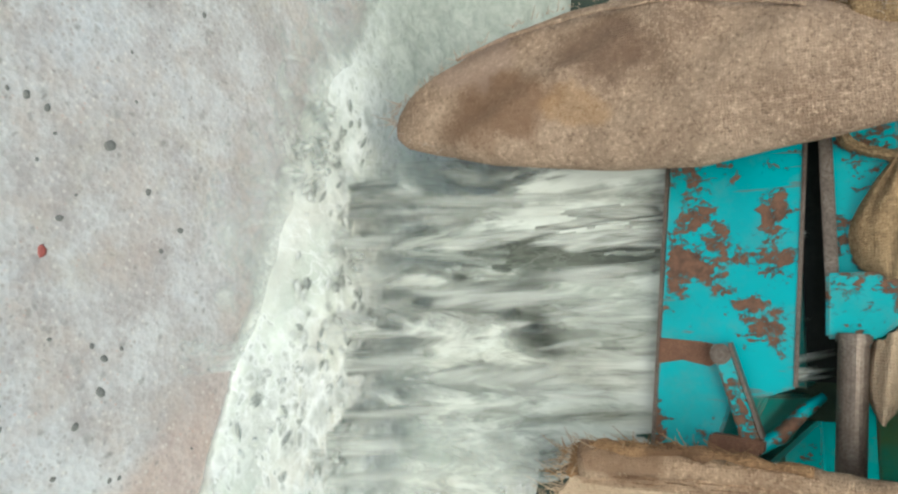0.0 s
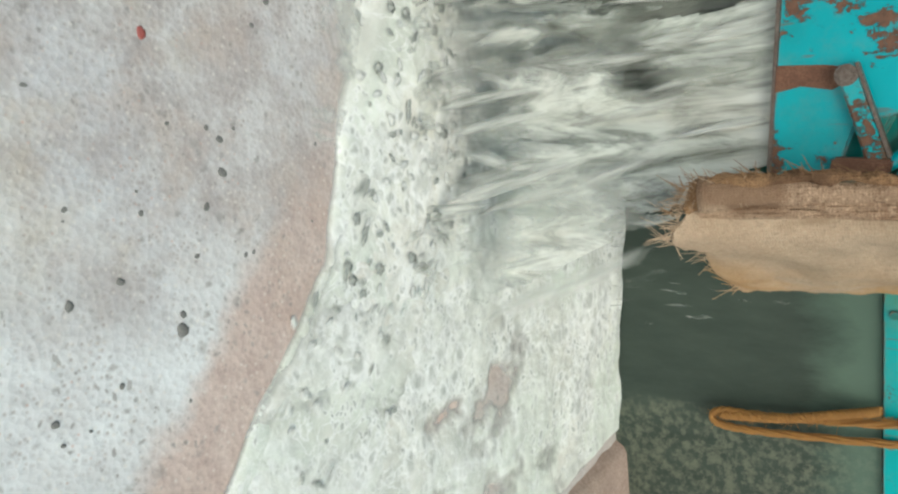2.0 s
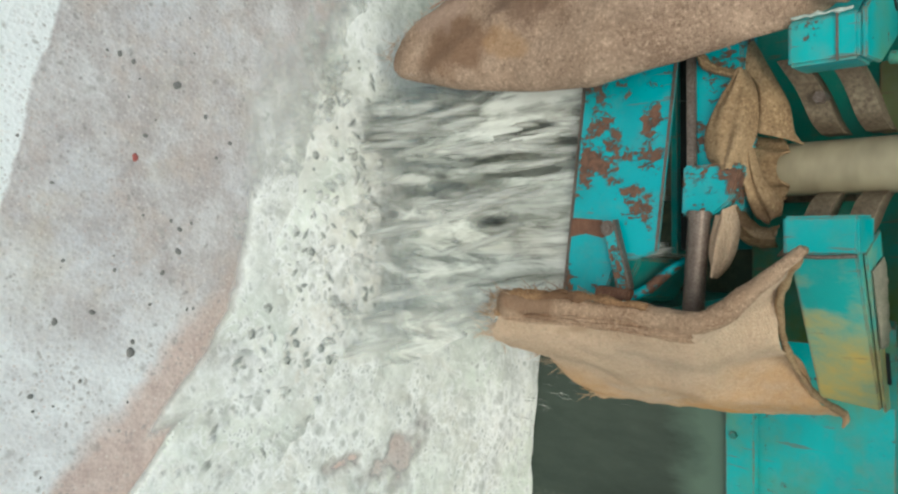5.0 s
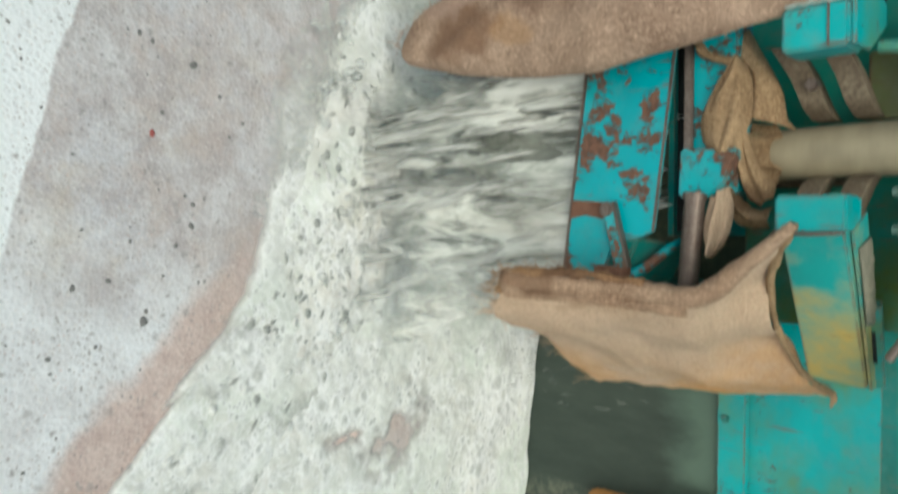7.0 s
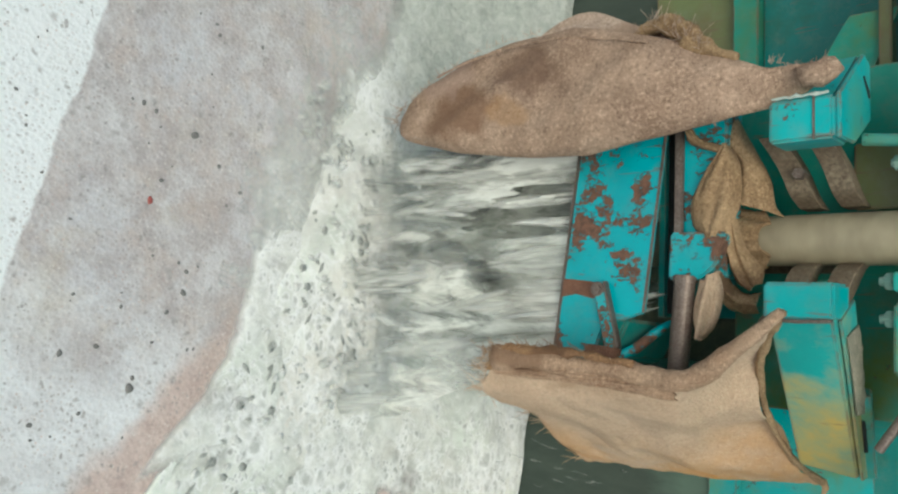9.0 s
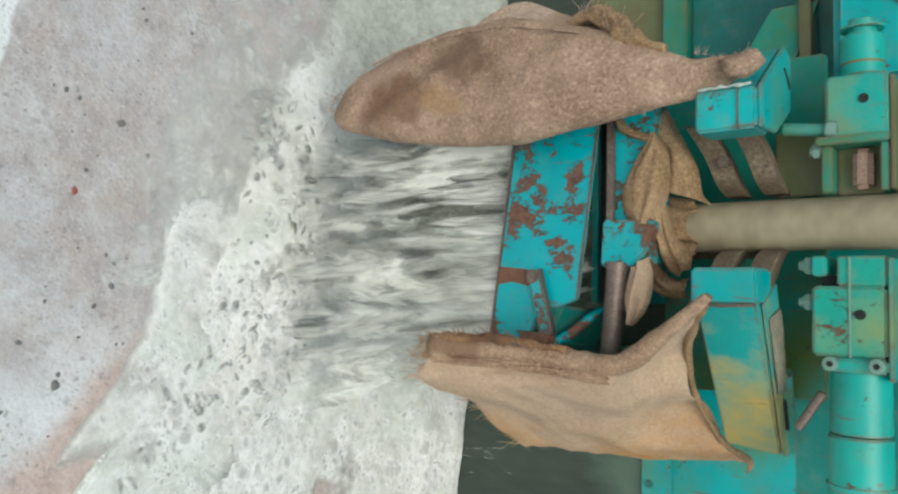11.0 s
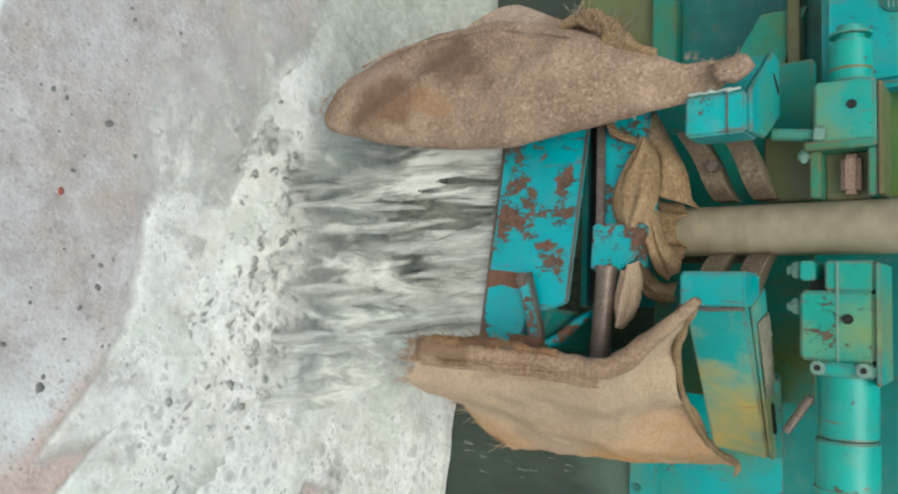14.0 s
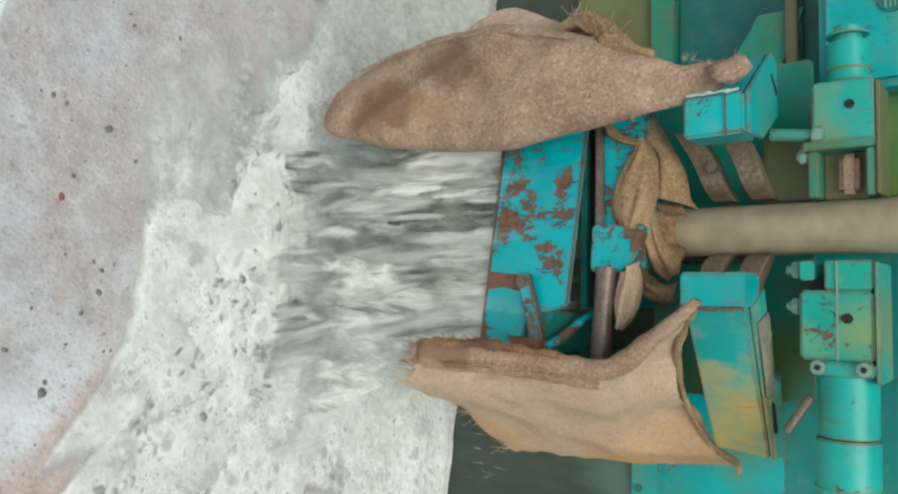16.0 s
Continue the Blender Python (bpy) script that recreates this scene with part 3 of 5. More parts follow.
# ---- the pump ----
def build_hood():
    """Flaking deflector over the outfall, with its strap, cheek and slotted beam."""
    hood = thing("outfall_hood", "rust-flaked turquoise steel hood over the water outlet", "pump hood")
    tilt = 0.11
    def y_at(x):
        return 1.365 - tilt * (x + 0.2)
    def slab(outline, front, back, bevel=0.004):
        bm = bmesh.new()
        lo = [bm.verts.new((x, y_at(x) + front, z)) for x, z in outline]
        hi = [bm.verts.new((x, y_at(x) + back, z)) for x, z in outline]
        bm.faces.new(lo)
        bm.faces.new(hi[::-1])
        for k in range(len(lo)):
            j = (k + 1) % len(lo)
            bm.faces.new((lo[k], hi[k], hi[j], lo[j]))
        bmesh.ops.recalc_face_normals(bm, faces=bm.faces[:])
        return bevelled(bm, bevel) if bevel else bm
    part("front_plate", slab([(-0.36, 0.80), (-0.36, 1.035), (0.190, 1.000), (0.207, 0.955), (0.215, 0.90), (0.318, 0.865), (0.322, 0.83), (0.318, 0.765), (0.30, 0.762)], 0, 0.012), TEAL_HOOD, hood)
    part("edge_strip", slab([(-0.36, 1.030), (-0.36, 1.037), (0.190, 1.002), (0.191, 0.995)], -0.004, 0.0, 0.002), STEEL, hood, "bare rusty edge strip")
    part("lower_lip", slab([(-0.36, 0.794), (-0.36, 0.801), (0.302, 0.766), (0.302, 0.759)], -0.003, 0.014, 0.002), STEEL, hood, "bare rusty lower lip")
    strap = part("strap", slab([(0.122, 0.868), (0.118, 0.900), (0.272, 0.950), (0.285, 0.918)], -0.022, -0.003, 0.004), TEAL, hood)
    part("pivot_bolt", rod((0.138, y_at(0.138) - 0.028, 0.886), (0.138, y_at(0.138) - 0.012, 0.886), 0.013, 6, 0.002), STEEL, strap)
    part("washer", rod((0.138, y_at(0.138) - 0.024, 0.886), (0.138, y_at(0.138) - 0.019, 0.886), 0.018, 24, 0.001), STEEL, strap)
    part("strap_edge", slab([(0.120, 0.898), (0.118, 0.903), (0.270, 0.953), (0.273, 0.948)], -0.023, -0.004, 0.001), STEEL, strap, "bare bright edge")
    part("clip", slab([(0.268, 0.868), (0.274, 0.955), (0.298, 0.950), (0.300, 0.862)], -0.030, -0.004, 0.004), RUST, hood, "bent rusty clip under the strap")
    part("bare_patch", slab([(0.112, 0.775), (0.118, 0.85), (0.124, 0.880), (0.146, 0.890), (0.160, 0.862), (0.150, 0.815), (0.158, 0.772)], -0.0015, 0.001, 0), RUST, hood, "rusted bare patch")
    part("cheek", hexa([(0.20, 1.33, 0.90), (0.33, 1.315, 0.845), (0.335, 1.50, 0.87), (0.215, 1.52, 0.93),
                        (0.205, 1.335, 0.955), (0.30, 1.34, 0.905), (0.31, 1.50, 0.96), (0.22, 1.52, 1.0)], 0.006), DARK_TEAL, hood)
    part("lip_curl", tube([(0.285, 1.305, 0.895), (0.30, 1.32, 0.925), (0.275, 1.35, 0.965), (0.235, 1.38, 1.0), (0.21, 1.40, 1.03)], [0.009, 0.012, 0.013, 0.012, 0.007], 10), TEAL, hood, flat=False)
    # box added to keep light out behind the water; its back is painted dark
    part("shade_top", box(-0.36, 0.20, 1.42, 2.03, 0.985, 1.0, 0), DARK_TEAL, hood)
    part("shade_side", box(-0.375, -0.36, 1.40, 2.03, 0.70, 1.0, 0), DARK_TEAL, hood)
    part("shade_side", box(0.335, 0.35, 1.42, 2.03, 0.62, 0.93, 0), DARK_TEAL, hood)
    part("shade_back", box(-0.36, 0.335, 1.99, 2.03, 0.12, 0.98, 0), OUTLET_SHADE, hood)

    settled(hood, 1.046)

    beam = thing("slotted_beam", "flaked turquoise steel beam above the hood with a dark slot", "steel beam")
    part("web", box(-0.36, 0.105, 1.385, 1.47, 1.048, 1.165, 0.005), TEAL, beam)
    part("rim", box(-0.36, 0.10, 1.372, 1.384, 1.045, 1.066, 0.003), STEEL, beam, "bare worn lower rim")
    part("end_block", prism([(0.005, 1.05), (0.112, 1.045), (0.112, 1.12), (0.085, 1.155), (0.022, 1.178), (0.005, 1.17)], "y", 1.345, 1.383, 0.005), TEAL, beam)
    part("gap", box(-0.36, 0.19, 1.43, 1.45, 0.995, 1.05, 0), DARK, beam)

    settled(beam, 1.05)
    bar = thing("tie_bar", "bare brown steel bar beside the hood", "steel bar")
    part("bar", rod((0.100, 1.405, 1.060), (0.335, 1.40, 1.045), 0.024, 24, 0.004), STEEL, bar)
    part("collar", rod((0.100, 1.405, 1.060), (0.118, 1.405, 1.059), 0.028, 24, 0.003), STEEL, bar)
    settled(bar, 1.015)


build_hood()


def build_shaft():
    shaft = thing("drive_shaft", "muddy beige steel drive shaft spinning upright in the pump", "shaft")
    shaft.matrix_world = pose(0.008, 1.60, 0)
    part("lower_shaft", rod((0, 0, 0.75), (0, 0, 1.62), 0.060, 48, 0), SHAFT, shaft, flat=False)
    part("upper_shaft", rod((0, 0, 1.62), (0, 0, 3.0), 0.060, 48, 0), SHAFT, shaft, flat=False)
    return shaft


shaft = build_shaft()


def lumpy_slab(corners, z0, z1, high):
    """A rough crust over four corners, from z0 at the first side to z1 at the other."""
    a, b, c, d = (Vector(p) for p in corners)
    def shape(u, v):
        p = (a * (1 - u) + b * u) * (1 - v) + (d * (1 - u) + c * u) * v
        swell = math.sin(math.pi * u) ** 0.4 * math.sin(math.pi * v) ** 0.4
        return (p.x, p.y, z0 + (z1 - z0) * u + swell * high * (0.6 + 1.2 * abs(noise.noise((u * 7, v * 4, 3)))))
    return sheet(shape, 28, 12, 0.004)


def build_brackets():
    right = thing("bearing_bracket", "turquoise steel bracket stained ochre, with a slotted top", "bracket", "bearing brackets")
    part("front_block", box(0.115, 0.194, 1.362, 1.47, 1.252, 1.392, 0.006), TEAL_CLEAN, right)
    part("arm", hexa([(0.190, 1.365, 1.262), (0.555, 1.76, 1.200), (0.50, 1.80, 1.20), (0.150, 1.46, 1.262),
                      (0.190, 1.365, 1.388), (0.570, 1.76, 1.335), (0.50, 1.80, 1.335), (0.150, 1.46, 1.388)], 0.004), TEAL_DIRTY, right)
    part("top_flange", hexa([(0.190, 1.40, 1.389), (0.572, 1.765, 1.337), (0.565, 1.86, 1.337), (0.145, 1.50, 1.389),
                             (0.190, 1.40, 1.395), (0.572, 1.765, 1.344), (0.565, 1.86, 1.344), (0.145, 1.50, 1.395)], 0.002), TEAL_DIRTY, right)
    part("slot", hexa([(0.42, 1.675, 1.362), (0.50, 1.735, 1.352), (0.495, 1.75, 1.352), (0.415, 1.69, 1.362),
                       (0.42, 1.675, 1.370), (0.50, 1.735, 1.360), (0.495, 1.75, 1.360), (0.415, 1.69, 1.370)], 0), DARK, right)
    part("weld_seam", tube([(0.192, 1.358, 1.258), (0.196, 1.357, 1.32), (0.193, 1.358, 1.39)], [0.004, 0.005, 0.004], 6, 0.4), STEEL, right)

    mud = lumpy_slab([(0.225, 1.45), (0.40, 1.60), (0.40, 1.655), (0.20, 1.535)], 1.392, 1.372, 0.010)
    part("caked_mud", mud, MUD, right, "caked grey-brown mud", flat=False)
    part("edge_plate", hexa([(0.36, 1.62, 1.345), (0.572, 1.80, 1.325), (0.568, 1.865, 1.325), (0.34, 1.68, 1.345),
                             (0.36, 1.63, 1.392), (0.572, 1.81, 1.362), (0.568, 1.825, 1.362), (0.34, 1.645, 1.392)], 0.003), TEAL_CLEAN, right)

    left = thing("bearing_bracket", "turquoise steel bracket with a pale weld and a slotted top", "bracket", "bearing brackets")
    part("front_block", box(-0.268, -0.178, 1.362, 1.46, 1.262, 1.392, 0.006), TEAL_CLEAN, left)
    part("joint_line", box(-0.268, -0.178, 1.359, 1.364, 1.352, 1.356, 0), STEEL, left)
    part("arm", hexa([(-0.40, 1.56, 1.262), (-0.262, 1.366, 1.262), (-0.18, 1.44, 1.262), (-0.27, 1.62, 1.262),
                      (-0.40, 1.56, 1.390), (-0.262, 1.366, 1.390), (-0.18, 1.44, 1.390), (-0.27, 1.62, 1.390)], 0.004), TEAL_CLEAN, left)
    part("top_flange", prism([(-0.272, 1.372), (-0.400, 1.555), (-0.385, 1.60), (-0.258, 1.605), (-0.185, 1.48), (-0.180, 1.375)], "z", 1.392, 1.402, 0.003), TEAL_CLEAN, left)
    part("slot", hexa([(-0.345, 1.54, 1.40), (-0.335, 1.55, 1.40), (-0.305, 1.585, 1.40), (-0.32, 1.585, 1.40),
                       (-0.345, 1.54, 1.405), (-0.335, 1.55, 1.405), (-0.305, 1.585, 1.405), (-0.32, 1.585, 1.405)], 0), DARK, left)
    weld = [(-0.272 + 0.002 * math.sin(9 * k), 1.359, 1.27 + 0.0125 * k) for k in range(10)]
    part("weld_seam", tube(weld, [0.0025 + 0.002 * (k % 3 == 1) for k in range(10)], 6, 0.5), plain_material("pale_weld", (0.45, 0.55, 0.5), (0.6, 0.65, 0.6)), left)
    part("stud", rod((-0.205, 1.545, 1.40), (-0.190, 1.545, 1.515), 0.014, 16, 0.002), TEAL_CLEAN, left)
    part("stud_nut", rod((-0.192, 1.540, 1.490), (-0.190, 1.540, 1.512), 0.024, 6, 0.003), BRASS, left)

    yoke = thing("shaft_yoke", "grimy brown curved steel ribs round the shaft", "yoke")
    for z0, z1, lift in ((1.205, 1.255, 0.045), (1.30, 1.35, 0.04)):
        for sign in (-1, 1):
            start = -0.215 if sign < 0 else 0.20
            knots = [(start, 1.47, z0), (start * 0.72, 1.52, z0 + lift * 0.55), (start * 0.42, 1.545, z0 + lift), (start * 0.30, 1.60, z0 + lift * 1.1)]
            bm = bmesh.new()
            rows = []
            for k in range(15):
                c = curve_at(knots, k / 14)
                rows.append([bm.verts.new(c + Vector(d)) for d in ((0, -0.012, 0), (0, -0.012, z1 - z0), (0, 0.05, z1 - z0), (0, 0.05, 0))])
            for a, b in zip(rows, rows[1:]):
                for s in range(4):
                    bm.faces.new((a[s], b[s], b[(s + 1) % 4], a[(s + 1) % 4]))
            bm.faces.new(rows[0]), bm.faces.new(rows[-1][::-1])
            bmesh.ops.recalc_face_normals(bm, faces=bm.faces[:])
            part("rib", bevelled(bm, 0.003, 1), RIB, yoke)
    part("nut", rod((-0.135, 1.50, 1.278), (-0.135, 1.54, 1.278), 0.014, 6, 0.002), STEEL, yoke)
    part("back_web", box(-0.42, 0.42, 1.72, 1.76, 1.05, 1.45, 0.004), GREEN, yoke)
    part("stiffener", box(-0.215, -0.062, 1.63, 1.66, 1.36, 1.475, 0.004), OLIVE, yoke)
    part("stem", box(-0.06, 0.08, 1.68, 1.80, 0.99, 1.30, 0.004), RIB, yoke)


build_brackets()


def build_bearing_blocks():
    y0, y1 = 1.515, 1.66
    right = thing("clamp_block", "green and ochre steel clamp block with a round arm", "clamp", "clamp blocks")
    part("body", box(0.150, 0.300, y0, y1, 1.462, 1.606, 0.006), CLAMP, right)
    part("inner_jaw", box(0.086, 0.149, y0 + 0.002, y1, 1.512, 1.606, 0.004), CLAMP, right)
    part("jaw_foot", box(0.086, 0.128, y0, y1, 1.462, 1.492, 0.004), SEA_GREEN, right)
    part("notch", box(0.126, 0.152, y0 + 0.03, y1, 1.476, 1.52, 0), DARK, right)
    part("cover_rim", box(0.09, 0.345, y0 - 0.004, y1 + 0.02, 1.608, 1.618, 0.003), SEA_GREEN, right)
    part("groove", box(0.088, 0.30, y0 - 0.0025, y0 + 0.002, 1.535, 1.539, 0), BRASS, right)
    hole = part("hole", rod((0.209, y0 - 0.003, 1.556), (0.209, y0 + 0.01, 1.556), 0.011, 20, 0), DARK, right)
    for x in (0.105, 0.185):
        stud = part("stud", rod((x, 1.55, 1.43), (x, 1.55, 1.475), 0.010, 12, 0.001), BRASS, right)
        part("nut", rod((x, 1.55, 1.441), (x, 1.55, 1.459), 0.020, 6, 0.003), BRASS, stud)
    part("flange", box(0.301, 0.330, y0 - 0.006, y1, 1.482, 1.608, 0.005), SEA_GREEN, right)
    for z in (1.501, 1.588):
        bolt = part("bolt", rod((0.313, y0 - 0.022, z), (0.313, y0, z), 0.015, 18, 0.003), BRASS, right)
        part("socket", rod((0.313, y0 - 0.024, z), (0.313, y0 - 0.016, z), 0.007, 6, 0), DARK, bolt)
    part("arm", rod((0.33, 1.575, 1.546), (0.463, 1.575, 1.546), 0.060, 40, 0.003), SEA_GREEN, right, flat=False)
    part("arm_sleeve", rod((0.466, 1.575, 1.544), (0.80, 1.575, 1.544), 0.0635, 40, 0.004), SEA_GREEN, right, flat=False)
    part("arm_band", rod((0.566, 1.575, 1.544), (0.582, 1.575, 1.544), 0.067, 40, 0.003), SEA_GREEN, right, flat=False)
    part("pin", rod((0.455, 1.50, 1.437), (0.375, 1.50, 1.487), 0.010, 14, 0.002), STEEL, right, "short bare steel pin", flat=False)

    left = thing("clamp_block", "green teal steel clamp block with an open yoke", "clamp", "clamp blocks")
    part("body", box(-0.308, -0.158, y0 + 0.02, y1 + 0.03, 1.488, 1.610, 0.006), SEA_GREEN, left)
    part("hole", rod((-0.252, y0 + 0.017, 1.564), (-0.252, y0 + 0.03, 1.564), 0.010, 20, 0), DARK, left)
    part("cover_rim", box(-0.30, -0.055, y0 + 0.025, y1 + 0.02, 1.612, 1.620, 0.003), OLIVE, left)
    part("yoke_top", box(-0.157, -0.055, y0 + 0.03, y1, 1.592, 1.610, 0.003), GREEN, left)
    part("yoke_foot", box(-0.157, -0.055, y0 + 0.03, y1, 1.478, 1.500, 0.003), GREEN, left)
    part("yoke_back", box(-0.157, -0.055, y0 + 0.085, y1, 1.500, 1.592, 0.003), OLIVE, left)
    part("yoke_pad", box(-0.150, -0.062, y0 + 0.05, y1, 1.535, 1.575, 0.010), PAD, left, "worn pinkish brown pad")
    part("yoke_ledge", box(-0.175, -0.157, y0 + 0.01, y1, 1.470, 1.612, 0.003), GREEN, left)
    stud = part("stud", rod((-0.150, 1.56, 1.452), (-0.150, 1.56, 1.486), 0.010, 12, 0.001), BRASS, left)
    part("nut", rod((-0.150, 1.56, 1.458), (-0.150, 1.56, 1.474), 0.018, 6, 0.002), BRASS, stud)
    part("neck", rod((-0.312, 1.60, 1.552), (-0.405, 1.60, 1.552), 0.044, 36, 0.003), SEA_GREEN, left, flat=False)
    part("neck_ring", rod((-0.335, 1.60, 1.552), (-0.347, 1.60, 1.552), 0.045, 36, 0.003), OLIVE, left, flat=False)
    part("neck_cap", rod((-0.405, 1.60, 1.552), (-0.44, 1.60, 1.552), 0.044, 36, 0.015), SEA_GREEN, left, flat=False)

    guard = thing("sheet_guard", "ochre-stained green sheet metal guard behind the clamp", "guard")
    part("sheet", box(-0.40, -0.02, 1.93, 2.172, 1.18, 1.75, 0.003), LIME, guard)
    part("brace", hexa([(-0.62, 1.90, 1.28), (-0.36, 1.90, 1.12), (-0.36, 1.925, 1.12), (-0.62, 1.925, 1.28),
                        (-0.62, 1.90, 1.40), (-0.36, 1.90, 1.30), (-0.36, 1.925, 1.30), (-0.62, 1.925, 1.40)], 0.002), GREEN, guard)
    part("post", box(-0.80, -0.38, 1.88, 1.93, 1.355, 1.385, 0.003), OLIVE, guard)
    part("sheet", box(0.02, 0.36, 1.93, 2.172, 1.18, 1.75, 0.003), DARK_TEAL, guard)
    casing = thing("motor_casing", "turquoise steel motor casing with a round badge", "casing")
    part("shell", box(-0.95, -0.345, 1.78, 1.88, 1.455, 2.1, 0.02), TEAL_CLEAN, casing)
    part("mount", box(-0.85, -0.50, 1.875, 2.172, 1.65, 1.95, 0.005), DARK_TEAL, casing)
    badge = part("badge", rod((-0.55, 1.772, 1.62), (-0.55, 1.782, 1.62), 0.03, 30, 0.002), DARK_TEAL, casing, "dark round badge with worn marks")
    for k in range(4):
        part("mark", box(-0.570, -0.530, 1.7695, 1.7725, 1.605 + 0.01 * k, 1.609 + 0.01 * k, 0), BRASS, badge)
    cable = thing("cable", "olive cable looped beside the clamp block", "cable")
    part("cord", tube([curve_at([(-0.20, 1.66, 1.70), (-0.17, 1.66, 1.655), (-0.10, 1.67, 1.65), (-0.055, 1.68, 1.62), (-0.05, 1.70, 1.5)], k / 20) for k in range(21)], [0.006] * 21, 8), OLIVE, cable, flat=False)


build_bearing_blocks()


# ---- sacking ----
def fray(points, length, count, seed, spread=0.02, direction=(0, -0.3, -1)):
    """Loose threads that stick out of a cut edge."""
    rnd = random.Random(seed)
    bm = bmesh.new()
    threads = []
    for _ in range(count):
        p = curve_at(points, rnd.random())
        d = Vector(direction) + Vector((rnd.uniform(-1, 1), rnd.uniform(-1, 1), rnd.uniform(-1, 1))) * 0.7
        n = length * rnd.uniform(0.4, 1.2)
        bend = Vector((rnd.uniform(-1, 1), rnd.uniform(-1, 1), rnd.uniform(-1, 1))) * n * 0.8
        threads.append(tube([p, p + d * n * 0.5 + bend * 0.4, p + d * n + bend], [0.0009, 0.0008, 0.0004], 4))
    bm.free()
    return joined(*threads)


def build_left_sack():
    sack = thing("burlap_sack", "damp pinkish brown burlap sack hung from the bracket, darkly stained", "sack", "burlap sacks")
    right = ((0.17, -0.350), (0.18, -0.325), (0.21, -0.302), (0.256, -0.287), (0.328, -0.268), (0.42, -0.243), (0.50, -0.230), (0.697, -0.202), (0.83, -0.196), (1.05, -0.223), (1.295, -0.272), (1.37, -0.318))
    left = ((0.17, -0.362), (0.18, -0.395), (0.20, -0.412), (0.23, -0.428), (0.30, -0.452), (0.364, -0.480), (0.46, -0.508), (0.572, -0.522), (0.66, -0.527), (0.80, -0.52), (0.94, -0.48), (1.05, -0.44), (1.12, -0.41), (1.257, -0.342), (1.37, -0.342))
    def shape(u, v):
        z = 0.17 + 1.20 * v
        a = 2 * math.pi * u
        xl, xr = lerp_table(left, z), lerp_table(right, z)
        mid, half = (xl + xr) / 2, (xr - xl) / 2
        depth = 0.055 * min(1.0, half / 0.12)
        x = mid + half * math.copysign(abs(math.cos(a)) ** 0.8, math.cos(a))
        y = 1.325 + 0.07 * max(0.0, z - 1.0) / 0.37 - depth * math.sin(a)
        y -= 0.020 * noise.noise((x * 9, z * 6, 2.0)) + 0.009 * noise.noise((x * 24, z * 18, 5.0))
        y += 0.014 * math.sin(x * 30 + z * 7) * max(0.0, z - 0.85) * 2.2
        y -= 0.020 * math.exp(-(((x + 0.36) + 0.42 * (z - 0.55)) / 0.022) ** 2) * math.exp(-((z - 0.55) / 0.22) ** 2)
        y += 0.016 * math.exp(-(((x + 0.43) - 0.10 * (z - 0.6)) / 0.05) ** 2) * math.exp(-((z - 0.60) / 0.10) ** 2)
        return (x, y, z)
    part("pouch", sheet(shape, 64, 90, 0.004), BURLAP_L, sack, flat=False)
    def flap(u, v):
        z = 0.60 + 0.54 * u
        xl = lerp_table(left, z) - (0.055 + 0.02 * math.sin(7 * u)) * math.sin(math.pi * u) ** 0.6 + 0.17 * v
        return (xl, 1.385 + 0.02 * noise.noise((z * 9, v * 4, 0)) - 0.03 * v, z + 0.012 * math.sin(9 * v + 5 * u))
    part("back_flap", sheet(flap, 30, 12, 0.005), BURLAP_F, sack, "paler tan inner fold", flat=False)
    seam = [(lerp_table(left, z) + 0.028 * math.sin((z - 0.2) * 3) + 0.004, 1.275 + 0.02 * abs(z - 0.6), z) for z in [0.36 + 0.06 * k for k in range(12)]]
    part("seam", tube([curve_at(seam, k / 40) for k in range(41)], [0.0035] * 41, 6, 0.5), BURLAP_L, sack, "dark stitched seam", flat=False)
    part("frayed_edge", joined(fray([(-0.40, 1.33, 1.13), (-0.46, 1.34, 1.04), (-0.50, 1.35, 0.99)], 0.032, 110, 4, direction=(-0.5, -0.2, 0.3)),
                               fray([(-0.345, 1.37, 1.37), (-0.335, 1.37, 1.33), (-0.36, 1.36, 1.26)], 0.015, 60, 5, direction=(-0.4, -0.2, 0.4)),
                               fray([(-0.40, 1.29, 0.21), (-0.34, 1.29, 0.20), (-0.28, 1.29, 0.32)], 0.03, 30, 6),
                               fray([(-0.40, 1.30, 0.21), (-0.46, 1.30, 0.32), (-0.515, 1.30, 0.50), (-0.525, 1.30, 0.70)], 0.014, 90, 16, direction=(-0.5, -0.5, 0.2)),
                               fray([(-0.475, 1.345, 0.95), (-0.49, 1.34, 1.02), (-0.452, 1.335, 1.08), (-0.40, 1.335, 1.13)], 0.022, 70, 17, direction=(-0.6, -0.4, 0.2))), BURLAP_F, sack, "loose burlap threads", flat=False)["kind"] = "stuff"
    part("bunched_fold", tube([curve_at([(-0.47, 1.355, 0.93), (-0.495, 1.35, 1.02), (-0.455, 1.345, 1.08), (-0.40, 1.345, 1.13), (-0.375, 1.35, 1.20)], k / 24) for k in range(25)], [0.010 + 0.015 * math.sin(math.pi * k / 24) for k in range(25)], 14, 1.0), BURLAP_W, sack, flat=False)
